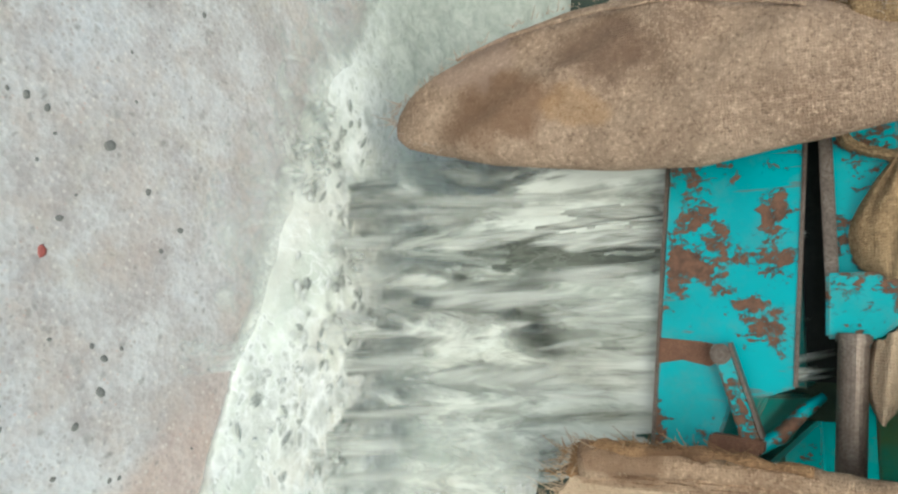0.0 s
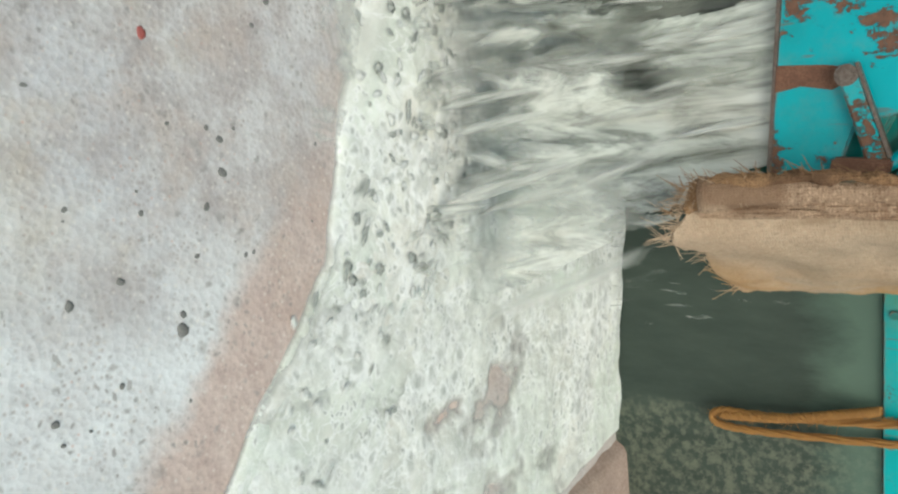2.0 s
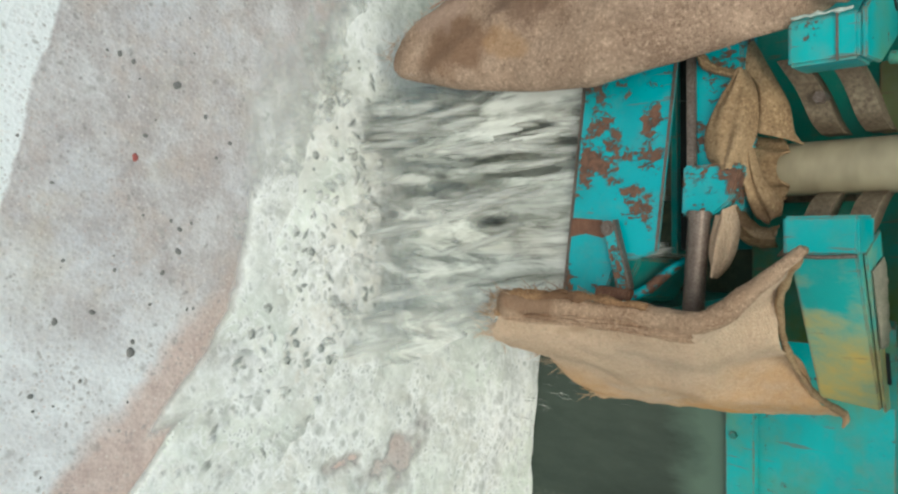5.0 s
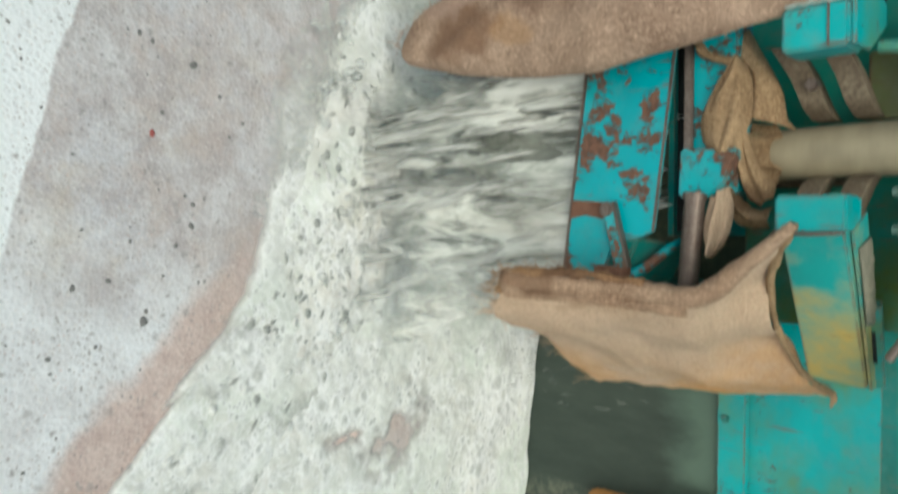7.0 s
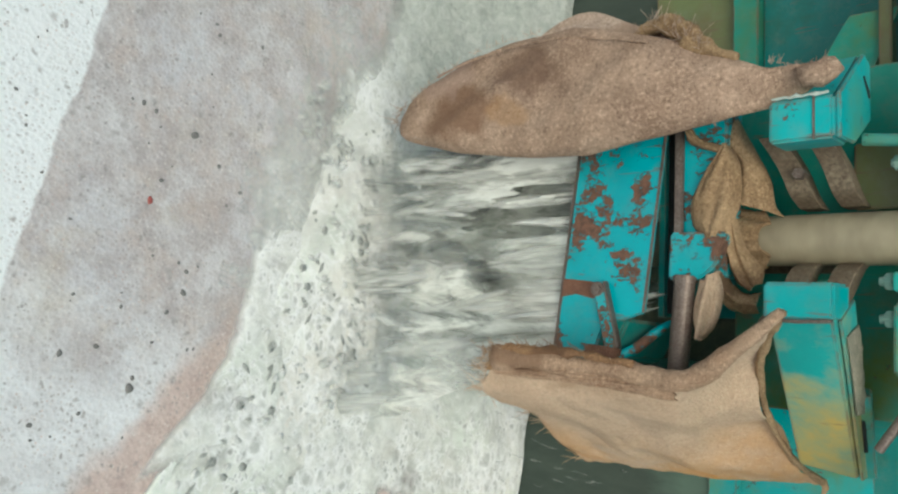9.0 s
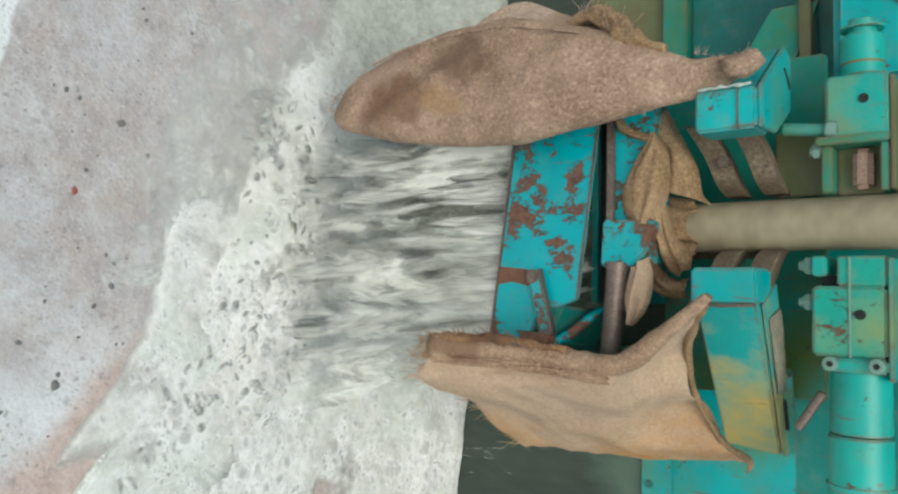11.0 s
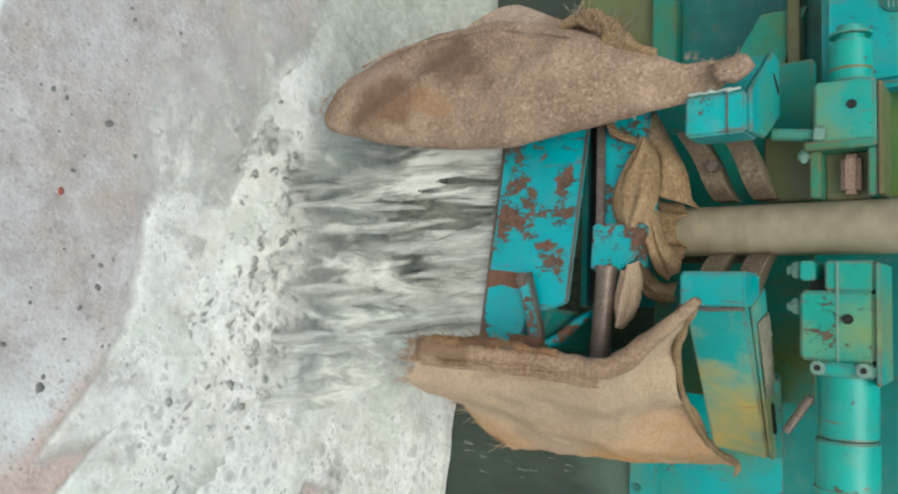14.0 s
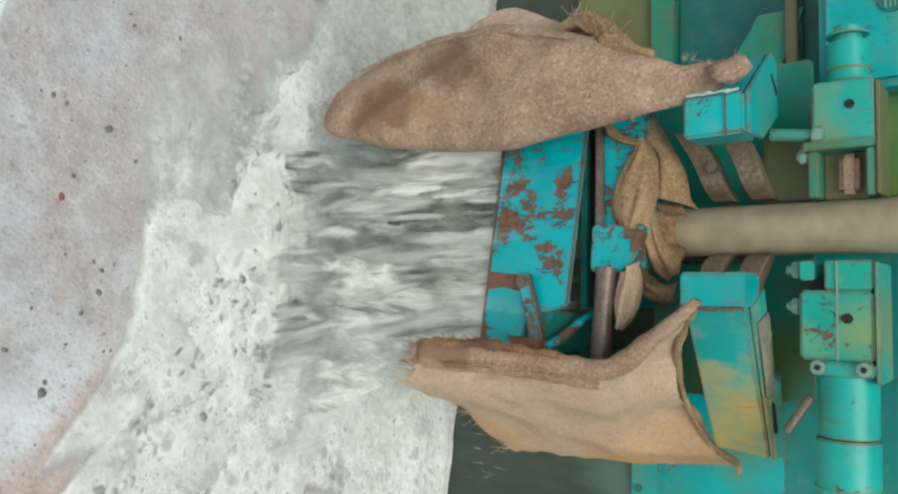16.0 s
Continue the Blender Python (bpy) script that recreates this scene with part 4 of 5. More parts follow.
    part("knot", tube([(-0.308, 1.365, 1.33), (-0.316, 1.366, 1.36), (-0.324, 1.368, 1.385), (-0.334, 1.37, 1.400)], [0.026, 0.026, 0.024, 0.014], 12, 0.6), BURLAP_L, sack, flat=False)


build_left_sack()


def build_right_sack():
    sack = thing("burlap_sack", "tan burlap sack with orange stains stretched as a splash screen", "sack", "burlap sacks")
    front = [(0.181, 1.285, 1.322), (0.278, 1.30, 1.205), (0.334, 1.30, 1.115), (0.328, 1.30, 0.96), (0.320, 1.285, 0.81), (0.318, 1.26, 0.63)]
    back = [(0.607, 1.85, 1.232), (0.63, 1.86, 1.05), (0.645, 1.865, 0.85), (0.655, 1.86, 0.68), (0.668, 1.85, 0.525)]
    top = [(0.181, 1.285, 1.322), (0.27, 1.45, 1.222), (0.405, 1.60, 1.174), (0.545, 1.77, 1.185), (0.607, 1.85, 1.232)]
    foot = [(0.318, 1.26, 0.63), (0.41, 1.29, 0.560), (0.471, 1.50, 0.544), (0.58, 1.70, 0.508), (0.668, 1.85, 0.525)]
    def shape(u, v):
        f, b, t, d = curve_at(front, v), curve_at(back, v), curve_at(top, u), curve_at(foot, u)
        corner = (1 - u) * (1 - v) * Vector(front[0]) + u * (1 - v) * Vector(back[0]) + (1 - u) * v * Vector(front[-1]) + u * v * Vector(back[-1])
        p = (1 - u) * f + u * b + (1 - v) * t + v * d - corner
        bow = math.sin(math.pi * u) * math.sin(math.pi * v)
        fold = 0.020 * math.sin(u * 17 + v * 9) * (1 - v) ** 2 * math.sin(math.pi * u)
        ripple = 0.020 * noise.noise((u * 4, v * 5, 1)) + 0.008 * noise.noise((u * 11, v * 13, 3)) + 0.003 * noise.noise((u * 30, v * 34, 6))
        return p + Vector((0.03 * bow + fold + ripple, -0.02 * bow - fold, ripple * 0.5))
    part("screen", sheet(shape, 60, 60, 0.005), BURLAP_R, sack, flat=False)
    roll = [curve_at(front, k / 30) + Vector((-0.004, -0.012, 0.0)) for k in range(31)]
    part("rolled_hem", tube(roll, [0.008 + 0.017 * math.sin(math.pi * min(1.0, k / 22)) ** 1.0 * (k < 23) + 0.022 * max(0, k - 14) / 16 for k in range(31)], 12, 0.35), BURLAP_H, sack, "thick brown folded hem", flat=False)
    part("inner_fold", sheet(lambda u, v: curve_at(front, 0.42 + 0.58 * v) + Vector((-0.01 + 0.05 * u, -0.022 + 0.012 * u + 0.008 * noise.noise((u * 8, v * 9, 0)), -0.012 * math.sin(3 * u) + 0.01 * noise.noise((u * 6, v * 20, 4)))), 16, 34, 0.006), BURLAP_H, sack, "brown open weave turned out", flat=False)
    part("edge_seam", tube([curve_at(top, k / 40) + Vector((0, -0.006, 0.0)) for k in range(41)], [0.009 + 0.005 * noise.noise((k * 0.31, 0, 7)) for k in range(41)], 8, 0.6), BURLAP_W, sack, "dark gathered edge", flat=False)
    part("frayed_edge", joined(fray([(0.305, 1.25, 0.70), (0.318, 1.25, 0.62), (0.41, 1.28, 0.555)], 0.032, 130, 8, direction=(-0.2, -0.4, -0.6)),
                               fray(foot, 0.03, 60, 9), fray(front[3:], 0.025, 50, 10, direction=(-0.6, -0.6, 0))), BURLAP_R, sack, "loose burlap threads", flat=False)["kind"] = "stuff"
    part("frayed_mouth", joined(fray([(0.288, 1.262, 0.92), (0.282, 1.25, 0.80), (0.285, 1.24, 0.70), (0.295, 1.235, 0.62), (0.35, 1.25, 0.575)], 0.024, 150, 14, direction=(-0.25, -0.35, -0.45)),
                                tube([curve_at([(0.305, 1.275, 1.00), (0.294, 1.265, 0.88), (0.290, 1.255, 0.76), (0.296, 1.25, 0.66), (0.335, 1.255, 0.60)], k / 30) for k in range(31)], [0.007 + 0.011 * (k / 30) + 0.005 * noise.noise((k * 0.37, 2.0, 0)) for k in range(31)], 14, 1.3)), BURLAP_M, sack, "brown frayed mouth of the sack", flat=False)
    part("tie", tube([(0.603, 1.845, 1.23), (0.622, 1.85, 1.235), (0.645, 1.855, 1.225)], [0.010, 0.008, 0.003], 8, 0.5), BURLAP_R, sack, flat=False)


build_right_sack()


def build_wrap():
    """Rags stuffed round the foot of the shaft."""
    wrap = thing("burlap_wrap", "grimy tan burlap rags twisted round the shaft's foot", "rag")
    def drape(one, other, bulge, seed):
        """A creased length of cloth hung between two edges."""
        def shape(u, v):
            p = curve_at(one, v) * (1 - u) + curve_at(other, v) * u
            swell = math.sin(math.pi * min(1.0, max(0.0, u))) ** 0.6
            crease = 0.30 * math.sin(u * 7.0 + seed * 1.7 + 2.0 * v) + 0.22 * math.sin(u * 13 + seed + 4 * v) + 0.35 * noise.noise((u * 3, v * 4, seed))
            tuck = bulge * 0.8 * max(0.0, abs(u - 0.5) * 2 - 0.75)
            return p + Vector((0.004 * noise.noise((u * 5, v * 9, seed + 3)), -bulge * swell * (1 + crease) + tuck * 3, 0.3 * bulge * swell))
        return sheet(shape, 30, 34, 0.004)
    part("fold", drape([(-0.208, 1.455, 1.127), (-0.141, 1.451, 1.078), (-0.079, 1.448, 1.047), (-0.021, 1.444, 1.055), (0.010, 1.440, 1.088)],
                       [(-0.210, 1.470, 1.130), (-0.171, 1.468, 1.151), (-0.125, 1.465, 1.158), (-0.063, 1.462, 1.154), (0.009, 1.460, 1.123)], 0.028, 1.0), BURLAP_W, wrap, flat=False)
    part("fold", drape([(-0.291, 1.500, 1.062), (-0.241, 1.500, 1.081), (-0.183, 1.500, 1.135), (-0.120, 1.500, 1.137), (-0.075, 1.500, 1.133)],
                       [(-0.286, 1.520, 1.127), (-0.196, 1.528, 1.172), (-0.131, 1.535, 1.201), (-0.069, 1.542, 1.210), (-0.045, 1.550, 1.227)], 0.022, 2.0), BURLAP_W, wrap, flat=False)
    part("fold", drape([(-0.258, 1.450, 1.029), (-0.224, 1.450, 1.045), (-0.206, 1.450, 1.078), (-0.190, 1.450, 1.120), (-0.186, 1.450, 1.132)],
                       [(-0.263, 1.455, 1.042), (-0.232, 1.456, 1.063), (-0.217, 1.458, 1.093), (-0.208, 1.459, 1.125), (-0.202, 1.460, 1.137)], 0.01, 3.0), BURLAP_W, wrap, flat=False)
    part("fold", drape([(-0.032, 1.470, 1.122), (0.035, 1.478, 1.125), (0.085, 1.485, 1.134), (0.116, 1.492, 1.149), (0.129, 1.500, 1.172)],
                       [(-0.039, 1.490, 1.140), (0.029, 1.498, 1.158), (0.062, 1.505, 1.181), (0.084, 1.512, 1.195), (0.112, 1.520, 1.187)], 0.02, 4.0), BURLAP_W, wrap, flat=False)
    part("fold", drape([(0.113, 1.490, 1.099), (0.147, 1.500, 1.098), (0.175, 1.510, 1.121), (0.182, 1.520, 1.153), (0.182, 1.530, 1.178)],
                       [(0.085, 1.480, 1.118), (0.113, 1.492, 1.128), (0.135, 1.505, 1.147), (0.140, 1.518, 1.165), (0.134, 1.530, 1.183)], 0.02, 5.0), BURLAP_W, wrap, flat=False)
    part("fold", drape([(0.115, 1.445, 1.074), (0.154, 1.441, 1.064), (0.188, 1.438, 1.060), (0.221, 1.434, 1.068), (0.245, 1.430, 1.079)],
                       [(0.086, 1.460, 1.115), (0.125, 1.455, 1.122), (0.164, 1.450, 1.122), (0.214, 1.445, 1.108), (0.247, 1.440, 1.081)], 0.022, 6.0), BURLAP_R, wrap, flat=False)
    def collar(u, v):
        a = math.pi * (1.05 + 0.9 * u)
        r = 0.072 + 0.018 * v + 0.008 * math.sin(9 * a + 3 * v) + 0.01 * noise.noise((u * 6, v * 5, 8))
        return (0.008 + r * math.cos(a), 1.60 + r * math.sin(a), 1.19 - 0.16 * v + 0.012 * math.sin(5 * a))
    part("collar", sheet(collar, 40, 16, 0.005), BURLAP_W, wrap, flat=False)


build_wrap()


def build_rope():
    rope = thing("rope", "frayed orange hemp rope doubled into a hanging loop", "rope")
    def cord(knots, r):
        bm = []
        for s in range(3):
            pts = []
            for k in range(121):
                p = curve_at(knots, k / 120)
                a = k * 0.62 + s * 2.094
                pts.append(p + Vector((math.cos(a), math.sin(a), 0)) * r * 0.55)
            bm.append(tube(pts, [r * 0.62] * 121, 6))
        return joined(*bm)
    part("cord", cord([(0.985, 2.13, 2.3), (1.03, 2.125, 1.45), (1.06, 2.12, 1.1), (1.10, 2.115, 0.80), (1.125, 2.11, 0.50), (1.128, 2.11, 0.38), (1.152, 2.11, 0.345), (1.176, 2.11, 0.38), (1.178, 2.115, 0.52), (1.152, 2.12, 0.86), (1.115, 2.125, 1.2), (1.06, 2.13, 1.7)], 0.011), ROPE, rope, flat=False)
    part("twisted_end", cord([(1.14, 2.105, 0.38), (1.12, 2.10, 0.55), (1.085, 2.105, 0.70), (1.06, 2.11, 0.80)], 0.013), ROPE, rope, flat=False)
    part("frayed_edge", fray([(1.15, 2.105, 0.35), (1.13, 2.10, 0.5), (1.11, 2.10, 0.66), (1.08, 2.11, 0.82), (1.06, 2.12, 1.1)], 0.022, 420, 12, direction=(0, -0.3, -0.2)), ROPE, rope, flat=False)["kind"] = "stuff"
    hook = thing("wall_hook", "small steel hook on the teal cladding", "hook")
    part("peg", rod((1.0, 2.10, 2.31), (1.0, 2.18, 2.31), 0.008, 10, 0.001), STEEL, hook)


build_rope()


# ---- stones set in the concrete ----
def build_stones():
    rnd = random.Random(3)
    def stone(r, seed):
        bm = bmesh.new()
        bmesh.ops.create_icosphere(bm, subdivisions=2, radius=1)
        for v in bm.verts:
            v.co *= 1 + 0.3 * noise.noise(v.co * 1.4 + Vector((seed, 0, 0)))
            v.co = Vector((v.co.x * r, v.co.y * r * 0.75, v.co.z * r * 0.22))
        return bm
    shapes = []
    for k in range(5):
        bm = smooth(stone(0.011, k * 3.1))
        me = bpy.data.meshes.new("stone")
        bm.to_mesh(me)
        bm.free()
        me.materials.append(PEBBLE)
        shapes.append(me)
    spots = [(0.42, 0.60, 1.2), (-0.235, 0.735, 1.15), (0.232, 0.685, 0.7), (0.315, 0.513, 0.7), (0.329, 0.431, 0.8), (0.018, 0.434, 0.8), (-0.292, 0.592, 0.7), (0.181, 0.728, 0.9), (0.126, 0.733, 0.7), (0.308, 0.651, 0.5), (0.47, 0.483, 0.5)]
    for _ in range(95):
        spots.append((rnd.uniform(-0.7, 1.0), rnd.uniform(0.1, 0.95), rnd.choice((0.3, 0.35, 0.4, 0.5, 0.65))))
    for k, (x, y, s) in enumerate(spots):
        ob = new("stone", shapes[k % 5])
        ob.matrix_world = pose(x, y, 0.0015, 0, 0, rnd.uniform(0, 180)) @ Matrix.Diagonal((s, s, s, 1))
        tagged(ob, "dark grey stone set in the concrete", "stone", "stones in the concrete")
    red = mesh_object("stone", stone(0.010, 2.0), RED_STONE)
    red.matrix_world = pose(-0.049, 0.623, 0.002)
    tagged(red, "red stone set in the concrete", "stone", "stones in the concrete")


build_stones()


def build_hump():
    """A low worn swell of bare concrete at the wall's foot, round which the water turns."""
    step, nx, ny = 0.02, 55, 58
    pts, faces = [], []
    for i in range(nx + 1):
        for j in range(ny + 1):
            x, y = 1.20 + step * i, 1.02 + (2.149 - 1.02) * j / ny
            rim = lerp_table(((1.0, 1.95), (1.2, 1.72), (1.49, 1.42), (1.72, 1.335), (2.02, 1.31), (2.3, 1.32)), y)
            inside = min(x - rim, 2.27 - x, (y - 1.05) * 1.5) + 0.012 * noise.noise((x * 14, y * 14, 2))
            rise = max(0.0, min(1.0, inside / 0.035))
            pts.append((x, y, -0.02 + 0.055 * math.sqrt(rise) + 0.006 * noise.noise((x * 9, y * 9, 5)) * rise))
    for i in range(nx):
        for j in range(ny):
            a = i * (ny + 1) + j
            faces.append((a, a + ny + 1, a + ny + 2, a + 1))
    me = bpy.data.meshes.new("concrete_hump")
    me.from_pydata(pts, [], faces)
    me.polygons.foreach_set("use_smooth", [True] * len(faces))
    me.materials.append(HUMP)
    tagged(new("concrete_hump", me), "low worn pinkish concrete swell at the wall's foot", "concrete", kind="structure")


build_hump()


# ---- white water ----
EDGE = ((-2.0, 1.72), (-1.2, 1.55), (-0.6, 1.24), (-0.3, 1.09), (0.0, 1.02), (0.2, 0.985), (0.39, 0.92), (0.51, 0.81), (0.60, 0.71), (0.71, 0.62), (0.95, 0.40), (1.4, 0.08), (2.4, -0.5))
RIGHT = ((-0.2, 2.6), (0.6, 2.2), (1.2, 1.70), (1.49, 1.40), (1.72, 1.32), (2.02, 1.295), (2.3, 1.30))


def foam_height(x, y):
    """The foam's surface over the concrete; below zero there is none. It runs up against the wall towards -x."""
    wild = max(0.0, min(1.0, (0.15 - x) / 0.4))
    ragged = (0.012 + 0.05 * wild) * noise.noise((x * 4, y * 4, 1)) + (0.006 + 0.022 * wild) * noise.noise((x * 12, y * 12, 2))
    inside = min(y - lerp_table(EDGE, x), lerp_table(RIGHT, y) - x) + ragged
    cover = max(-1.0, min(1.0, inside / (0.02 + 0.20 * wild)))
    mound = 0.030 * math.exp(-((x - 0.06) / 0.45) ** 2 - ((y - 1.33) / 0.20) ** 2) * (1 + 0.5 * noise.noise((x * 6, y * 6, 3)))
    surge = 0.10 * max(0.0, 1.3 - x) * max(0.0, min(1.0, (y - 1.5) / 0.6)) ** 1.5
    near = Vector((x * 9, y * 9, 4))
    lumps = 0.007 * noise.noise(near) + 0.004 * abs(noise.noise(near * 2.3)) + 0.0022 * abs(noise.noise(near * 5.1)) + 0.008 * noise.noise((x * 4, y * 4, 7))
    thin = math.exp(-(((x - 0.87) + 0.12 * (y - 1.4)) / 0.09) ** 2 - ((y - 1.45) / 0.26) ** 2) + 0.8 * math.exp(-((x - 0.86) / 0.05) ** 2 - ((y - 1.22) / 0.16) ** 2)
    return (0.012 + 0.004 * wild) * cover + (mound + surge + 1.2 * lumps) * max(0.0, cover) - 0.004 - 0.0135 * min(1.0, thin) * (0.75 + 0.8 * noise.noise((x * 14, y * 14, 9)))


def build_foam_sheet():
    step = 0.0085
    x0, y0, nx, ny = -1.3, -0.15, 335, 271
    pts, index, faces = [], {}, []
    heights = [[foam_height(x0 + step * i, y0 + step * j) for j in range(ny)] for i in range(nx)]
    for i in range(nx):
        for j in range(ny):
            index[i, j] = len(pts)
            pts.append((x0 + step * i, min(y0 + step * j, 2.149), heights[i][j]))
    for i in range(nx - 1):
        for j in range(ny - 1):
            if max(heights[i][j], heights[i + 1][j], heights[i][j + 1], heights[i + 1][j + 1]) > -0.006:
                faces.append((index[i, j], index[i + 1, j], index[i + 1, j + 1], index[i, j + 1]))
    me = bpy.data.meshes.new("foam")
    me.from_pydata(pts, [], faces)
    me.polygons.foreach_set("use_smooth", [True] * len(faces))
    me.materials.append(FOAM)
    tagged(new("foam", me), "bubbling white foam spread over the concrete", "foam", kind="stuff")


build_foam_sheet()


def torn(bm, test):
    """Cuts the faces away for which test is true of their middle."""
    bmesh.ops.delete(bm, geom=[f for f in bm.faces if test(f.calc_center_median())], context="FACES")
    return bm


def build_curtain():
    """The sheets of water that drop from under the hood, torn open where the dark outlet shows."""
    def gap(c):
        r = ((c.x + 0.085 - 0.05 * (0.7 - c.z)) / 0.075) ** 2 + ((c.z - 0.57) / 0.19) ** 2
        side = c.x - (0.262 + 0.42 * (0.8 - c.z))
        wild = 0.9 * noise.noise((c.x * 30, c.z * 5, 0)) + 0.8 * noise.noise((c.x * 80, c.z * 9, 4))
        return r + wild < 0.9 or side + 0.05 * wild > 0.0
    def shape(u, v):
        z = 0.84 - 0.84 * v
        x = -0.30 + (0.64 + 0.34 * v * v) * u
        y = 1.465 - 0.11 * (x + 0.2) - (0.20 + 0.20 * noise.noise((x * 7, 3.0, 1)) + 0.10 * noise.noise((x * 19, 5.0, 2))) * v ** 2.4 + 0.016 * noise.noise((x * 13, z * 2.2, 0)) + 0.007 * noise.noise((x * 34, z * 5, 3))
        return (x, y, z)
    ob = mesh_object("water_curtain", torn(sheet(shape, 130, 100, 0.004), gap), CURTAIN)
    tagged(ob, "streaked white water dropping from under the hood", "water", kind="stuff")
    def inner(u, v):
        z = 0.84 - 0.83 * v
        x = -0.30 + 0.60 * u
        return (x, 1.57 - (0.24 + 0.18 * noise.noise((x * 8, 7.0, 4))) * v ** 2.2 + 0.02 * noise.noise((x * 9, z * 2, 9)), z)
    # shade behind the outer curtain comes from this sheet's dark colours
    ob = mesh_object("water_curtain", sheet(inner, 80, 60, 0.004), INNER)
    tagged(ob, "inner sheet of falling water, its shade painted in grey", "water", kind="stuff")


build_curtain()

CYCLES = []


def lumpy(rx, ry, rz, seed, rough=0.45, subdivisions=3):
    bm = bmesh.new()
    bmesh.ops.create_icosphere(bm, subdivisions=subdivisions, radius=1)
    for v in bm.verts:
        d = 1 + rough * noise.noise(v.co * 1.8 + Vector((seed, 0, 0))) + rough * 0.6 * noise.noise(v.co * 4.5 + Vector((0, seed, 0)))
        v.co = Vector((v.co.x * rx, v.co.y * ry, v.co.z * rz)) * d
    return smooth(bm)


def shared(name, bm, material):
    me = bpy.data.meshes.new(name)
    bm.to_mesh(me)
    bm.free()
    me.materials.append(material)
    return me


def build_strands():
    rnd = random.Random(11)
    shapes = [shared("water_strand", lumpy(0.013 + 0.006 * (k % 3), 0.006, 0.09 + 0.03 * (k % 4), k * 2.7, 0.5), STRAND) for k in range(8)]
    for k in range(64):
        ob = new("water_strand", shapes[k % 8])
        x = rnd.choice((rnd.uniform(-0.20, -0.10), rnd.uniform(-0.12, 0.21), rnd.uniform(0.0, 0.23)))
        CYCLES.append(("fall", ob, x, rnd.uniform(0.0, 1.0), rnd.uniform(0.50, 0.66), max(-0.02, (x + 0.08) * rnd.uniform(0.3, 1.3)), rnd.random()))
        tagged(ob, "falling strand of white water under the hood", "water", "strands of water")


build_strands()


def build_clumps():
    rnd = random.Random(21)
    shapes = [shared("foam_clump", lumpy(0.0035 + 0.0025 * (k % 4), 0.006 + 0.003 * (k % 3), 0.0016, 40 + k * 1.9, 0.8), CLUMP) for k in range(8)]
    for k in range(150):
        ob = new("foam_clump", shapes[k % 8])
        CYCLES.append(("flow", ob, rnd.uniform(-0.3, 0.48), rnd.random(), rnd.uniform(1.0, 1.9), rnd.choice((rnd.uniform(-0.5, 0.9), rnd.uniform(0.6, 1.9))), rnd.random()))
        tagged(ob, "small white curl of froth drifting over the concrete", "foam", "foam clumps")
    holes = [shared("bubble", lumpy(0.005 + 0.005 * (k % 3), 0.004 + 0.005 * (k % 2), 0.0009, 70 + k * 1.3, 0.9, 3), BUBBLE) for k in range(5)]
    for k in range(140):
        ob = new("bubble", holes[k % 5])
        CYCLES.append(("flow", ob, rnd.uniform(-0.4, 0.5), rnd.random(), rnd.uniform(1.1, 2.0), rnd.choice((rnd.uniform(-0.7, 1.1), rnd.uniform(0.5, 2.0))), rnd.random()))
        tagged(ob, "grey-green bubble riding on the foam", "bubble", "bubbles")


build_clumps()


def build_splash():
    rnd = random.Random(51)
    shapes = [shared("splash", lumpy(0.006 + 0.004 * (k % 4), 0.008 + 0.005 * (k % 3), 0.010 + 0.006 * (k % 2), 150 + k * 2.3, 0.6), STRAND) for k in range(8)]
    for k in range(64):
        ob = new("splash", shapes[k % 8])
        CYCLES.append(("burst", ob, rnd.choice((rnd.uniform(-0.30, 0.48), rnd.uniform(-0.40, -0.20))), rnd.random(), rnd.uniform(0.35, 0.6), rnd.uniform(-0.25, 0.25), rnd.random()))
        tagged(ob, "burst of white water where the fall lands", "water", "splashes")


build_splash()


def build_spray():
    rnd = random.Random(41)
    shapes = [shared("water_drop", lumpy(0.0022, 0.0022, 0.010 + 0.004 * k, 120 + k, 0.3, 1), STRAND) for k in range(4)]
    for k in range(60):
        ob = new("water_drop", shapes[k % 4])
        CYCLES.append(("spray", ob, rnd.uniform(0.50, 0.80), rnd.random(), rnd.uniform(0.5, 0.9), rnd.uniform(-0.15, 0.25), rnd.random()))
        tagged(ob, "white drop of spray flying beside the wall", "water drop", "spray drops")


build_spray()


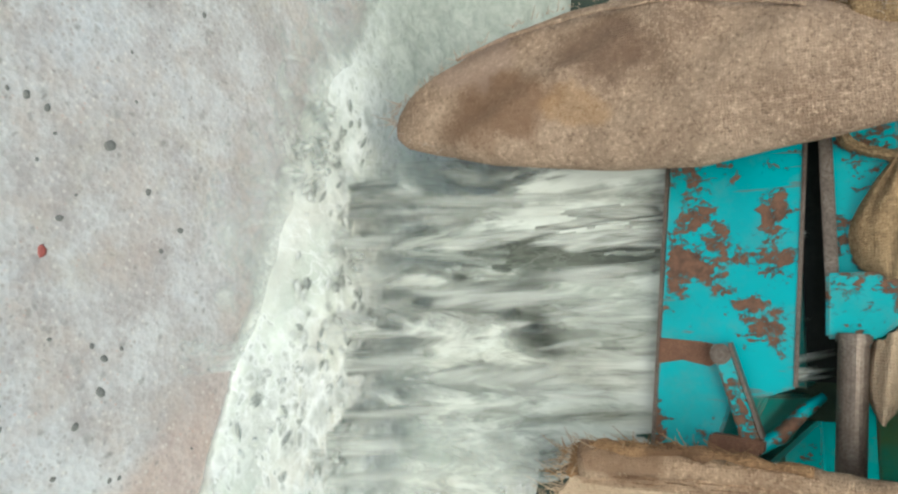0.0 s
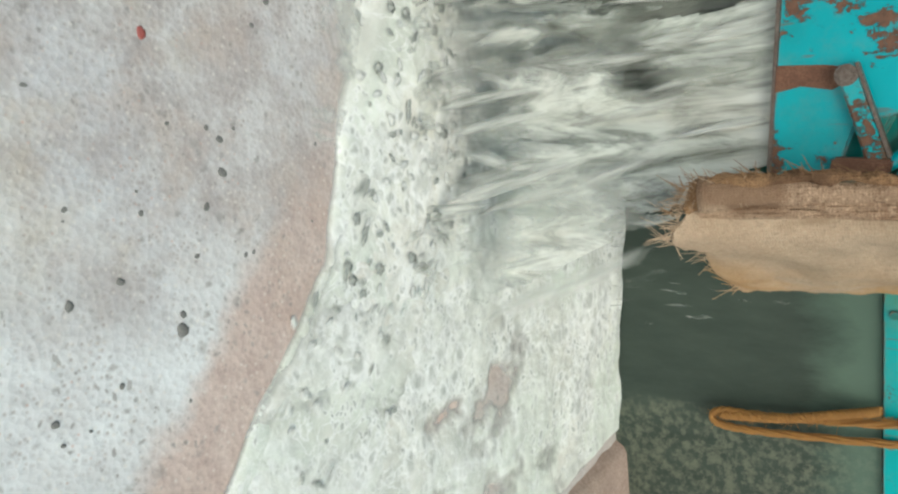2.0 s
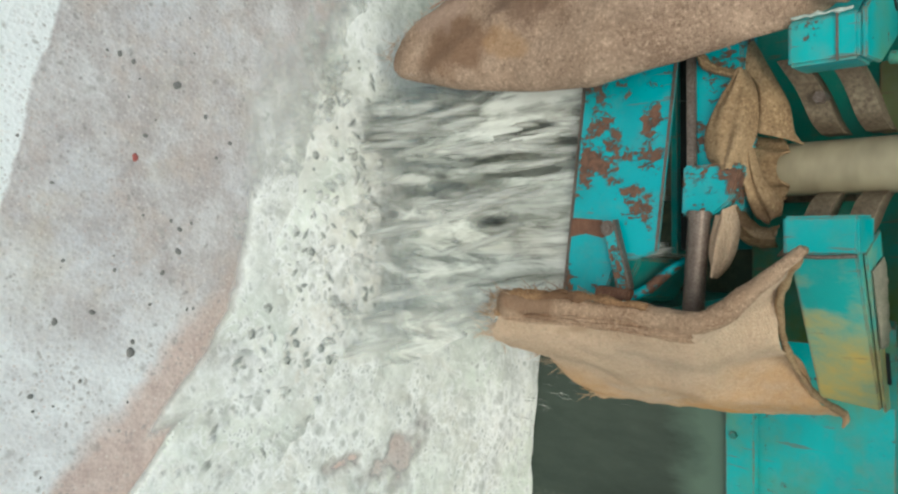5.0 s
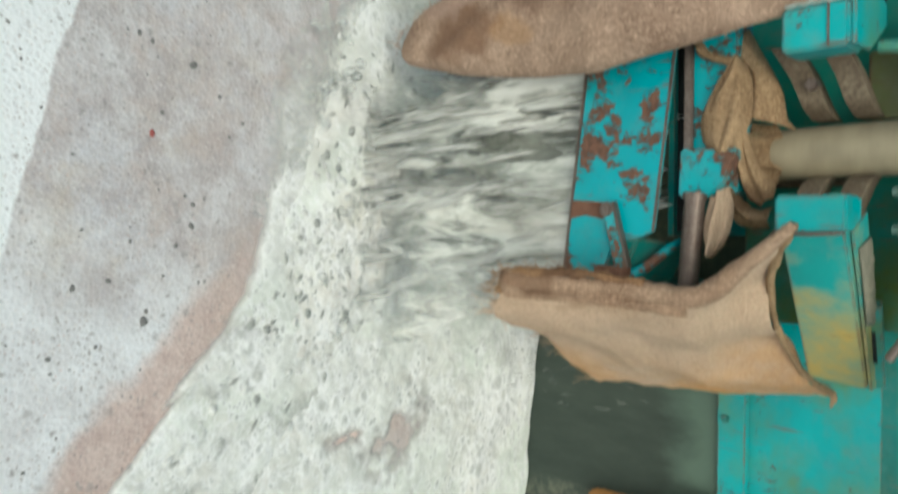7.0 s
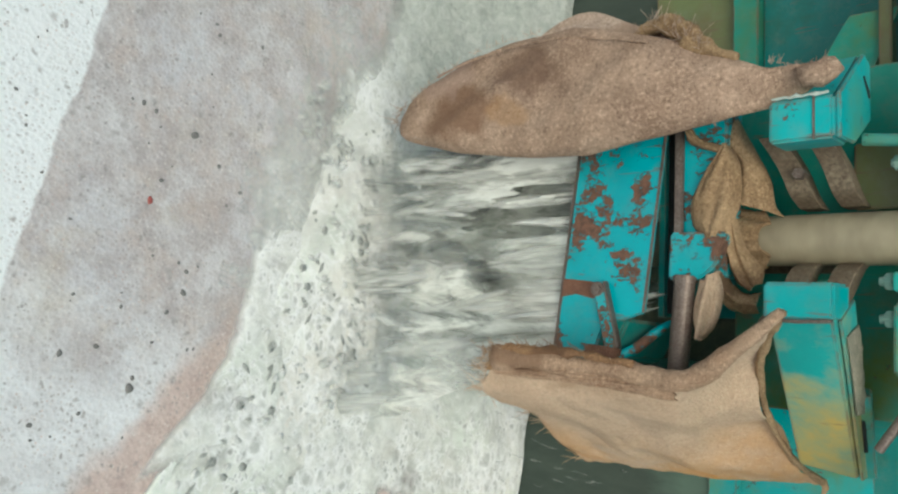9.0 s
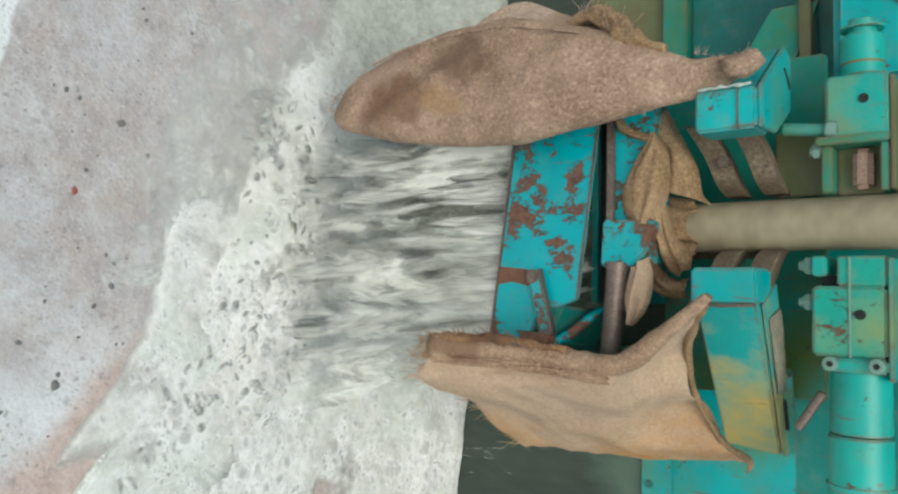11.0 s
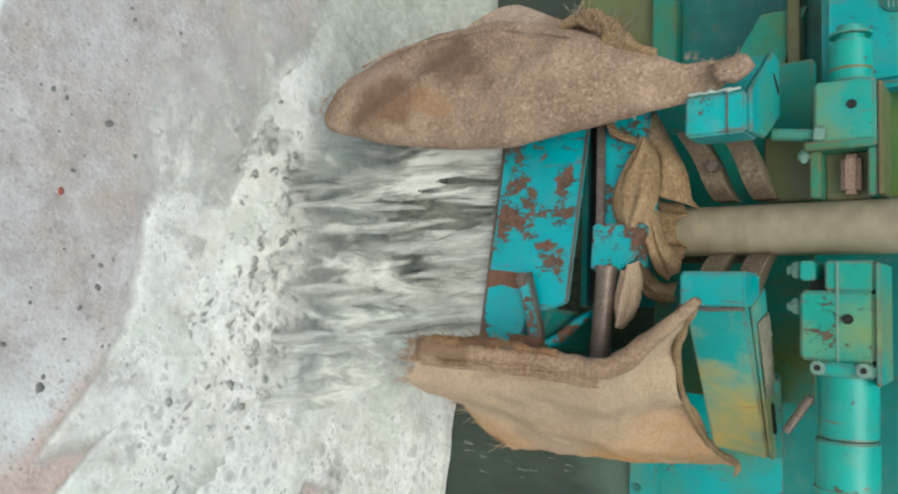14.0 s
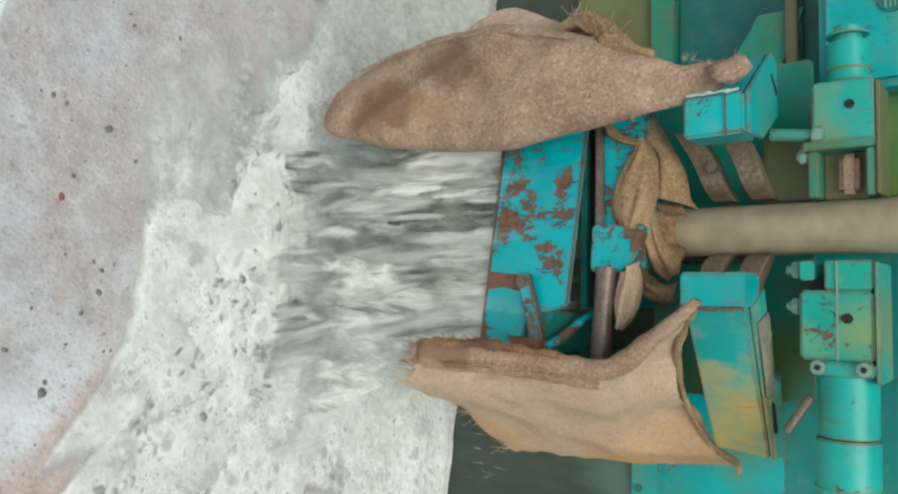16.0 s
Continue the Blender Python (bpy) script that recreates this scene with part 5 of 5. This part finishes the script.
def build_front(name, label, x0, x1, reach, pivot, seed, material, wild):
    """A wide thin tongue at the foam's front, about a pivot; it slides forward as the water spreads."""
    step = 0.0085
    nx, ny = int((x1 - x0) / step), int((reach + 0.06) / step)
    pts, faces, high = [], [], []
    for i in range(nx + 1):
        x = x0 + step * i
        edge = lerp_table(EDGE, x)
        loose = wild + (1 - wild) * max(0.0, min(1.0, (0.14 - x) / 0.4))
        for j in range(ny + 1):
            y = edge - 0.06 + step * j
            ragged = 0.05 * loose * noise.noise((x * 4, y * 4, seed)) + (0.004 + 0.022 * loose) * noise.noise((x * 12, y * 12, seed + 2))
            inside = min(y - edge + ragged, (edge + reach - y) * 0.12 + ragged, (x - x0) * 0.2 + ragged, (x1 - x) * 0.4 + ragged)
            cover = max(-1.0, min(1.0, inside / (0.016 + 0.16 * loose)))
            lumps = 0.005 * noise.noise((x * 9, y * 9, seed)) + 0.003 * abs(noise.noise((x * 21, y * 21, seed))) + 0.0015 * abs(noise.noise((x * 46, y * 46, seed)))
            h = 0.008 * cover + lumps * max(0.0, cover) - 0.0005
            high.append(h)
            pts.append((x - pivot[0], y - pivot[1], h))
    for i in range(nx):
        for j in range(ny):
            a = i * (ny + 1) + j
            quad = (a, a + ny + 1, a + ny + 2, a + 1)
            if max(high[k] for k in quad) > -0.004:
                faces.append(quad)
    me = bpy.data.meshes.new(name)
    me.from_pydata(pts, [], faces)
    me.polygons.foreach_set("use_smooth", [True] * len(faces))
    me.materials.append(material)
    return tagged(new(name, me), label, "foam", kind="stuff")


THIN, LACY = "thin white foam creeping forward over the concrete", "lacy film of foam washing over the concrete"
# each front with its pivot, its swing for each metre it comes forward, and its shifts (x, y) by time
fronts = [
    (build_front("foam_sheet", THIN, -0.45, 0.68, 0.62, (0.62, 0.70), 1.0, FOAM, 0.10), (0.62, 0.70), 62,
     ((0.0, (0.0, 0.03)), (2.4, (0.0, 0.03)), (3.0, (-0.02, -0.03)), (3.5, (-0.03, -0.07)), (4.6, (-0.03, -0.09)), (5.8, (-0.03, -0.07)), (7.0, (-0.02, -0.06)), (8.0, (-0.02, -0.07)), (10.5, (-0.03, -0.11)), (11.2, (-0.05, -0.16)), (12.5, (-0.06, -0.18)), (16.0, (-0.06, -0.17)))),
    (build_front("foam_sheet", THIN, 0.40, 1.5, 0.60, (0.9, 0.7), 5.0, FOAM, 0.05), (0.9, 0.7), 0,
     ((0.0, (0.02, 0.02)), (3.0, (0.02, 0.02)), (5.8, (0.0, 0.01)), (6.5, (0.0, 0.0)), (7.0, (0.0, -0.02)), (8.0, (0.0, 0.03)), (11.0, (0.0, 0.01)), (16.0, (-0.01, 0.0)))),
    (build_front("foam_film", LACY, -0.75, 0.16, 0.60, (-0.2, 1.2), 9.0, LACE, 1.0), (-0.2, 1.2), 0,
     ((0.0, (0.0, -0.06)), (1.0, (0.0, -0.03)), (2.2, (0.0, 0.02)), (3.0, (0.0, -0.05)), (3.6, (0.0, -0.12)), (5.0, (0.0, -0.05)), (6.5, (0.0, 0.0)), (8.0, (0.0, -0.08)), (10.5, (0.0, -0.14)), (11.1, (0.02, -0.26)), (12.3, (0.02, -0.10)), (13.0, (0.0, -0.17)), (14.0, (0.0, -0.13)), (15.0, (0.0, -0.19)), (16.0, (0.0, -0.09)))),
]


def motions():
    # the shaft spins
    walk(shaft, [(k / 15, pose(0.008, 1.60, 0, 0, 0, 80 * k)) for k in range(241)])
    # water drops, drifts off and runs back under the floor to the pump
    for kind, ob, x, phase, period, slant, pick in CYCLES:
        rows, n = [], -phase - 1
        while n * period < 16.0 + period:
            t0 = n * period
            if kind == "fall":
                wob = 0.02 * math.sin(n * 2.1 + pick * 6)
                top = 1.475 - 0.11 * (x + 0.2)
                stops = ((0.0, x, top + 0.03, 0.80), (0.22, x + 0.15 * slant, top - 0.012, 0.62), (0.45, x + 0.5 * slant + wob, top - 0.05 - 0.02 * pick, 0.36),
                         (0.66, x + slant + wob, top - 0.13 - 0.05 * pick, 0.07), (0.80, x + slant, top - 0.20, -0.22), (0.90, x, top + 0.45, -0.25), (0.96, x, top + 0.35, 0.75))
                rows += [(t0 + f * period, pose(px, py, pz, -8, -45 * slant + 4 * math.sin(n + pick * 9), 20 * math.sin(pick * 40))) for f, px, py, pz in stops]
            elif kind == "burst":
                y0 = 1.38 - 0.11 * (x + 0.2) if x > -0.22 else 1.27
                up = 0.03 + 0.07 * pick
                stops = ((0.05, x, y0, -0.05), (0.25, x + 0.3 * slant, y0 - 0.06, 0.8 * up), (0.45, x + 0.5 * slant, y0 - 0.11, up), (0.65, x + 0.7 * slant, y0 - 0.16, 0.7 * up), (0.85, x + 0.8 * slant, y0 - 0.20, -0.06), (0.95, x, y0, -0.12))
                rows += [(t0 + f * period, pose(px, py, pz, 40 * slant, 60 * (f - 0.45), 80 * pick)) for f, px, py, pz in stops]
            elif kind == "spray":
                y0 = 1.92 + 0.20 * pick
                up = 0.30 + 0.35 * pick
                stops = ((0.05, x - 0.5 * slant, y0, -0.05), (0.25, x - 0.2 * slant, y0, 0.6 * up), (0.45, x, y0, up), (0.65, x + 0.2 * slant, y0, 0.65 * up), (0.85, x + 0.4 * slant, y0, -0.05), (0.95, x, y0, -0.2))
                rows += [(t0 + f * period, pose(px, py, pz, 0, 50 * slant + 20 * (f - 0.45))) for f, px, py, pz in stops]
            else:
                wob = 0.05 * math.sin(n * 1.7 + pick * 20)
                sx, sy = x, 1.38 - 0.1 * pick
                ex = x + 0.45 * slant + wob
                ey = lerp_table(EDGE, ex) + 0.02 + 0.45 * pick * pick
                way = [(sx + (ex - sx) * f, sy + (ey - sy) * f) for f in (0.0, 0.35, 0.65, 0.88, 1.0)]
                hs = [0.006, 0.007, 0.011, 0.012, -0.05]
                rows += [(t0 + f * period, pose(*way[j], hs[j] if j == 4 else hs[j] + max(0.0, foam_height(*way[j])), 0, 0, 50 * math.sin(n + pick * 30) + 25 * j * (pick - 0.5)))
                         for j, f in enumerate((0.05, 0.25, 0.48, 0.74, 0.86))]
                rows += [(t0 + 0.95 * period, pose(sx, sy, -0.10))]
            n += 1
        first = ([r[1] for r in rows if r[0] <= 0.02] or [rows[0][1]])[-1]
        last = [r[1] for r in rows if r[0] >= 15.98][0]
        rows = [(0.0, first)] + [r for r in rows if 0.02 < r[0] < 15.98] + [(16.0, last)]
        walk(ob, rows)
    # the foam's fronts creep forward and breathe
    for k, (ob, pivot, swing, shifts) in enumerate(fronts):
        rows = []
        for j in range(41):
            t = 0.4 * j
            far = lerp_table([(a, Vector(s)) for a, s in shifts], t)
            rows.append((t, pose(pivot[0] + far.x + 0.006 * math.sin(2.1 * t + k), pivot[1] + far.y * (0.5 if swing else 1.0) + 0.008 * math.sin(2.9 * t + 2 * k), 0.004 + 0.002 * k, 0, 0, 0.5 * math.sin(1.7 * t + k) - swing * far.y)))
        walk(ob, rows)


motions()
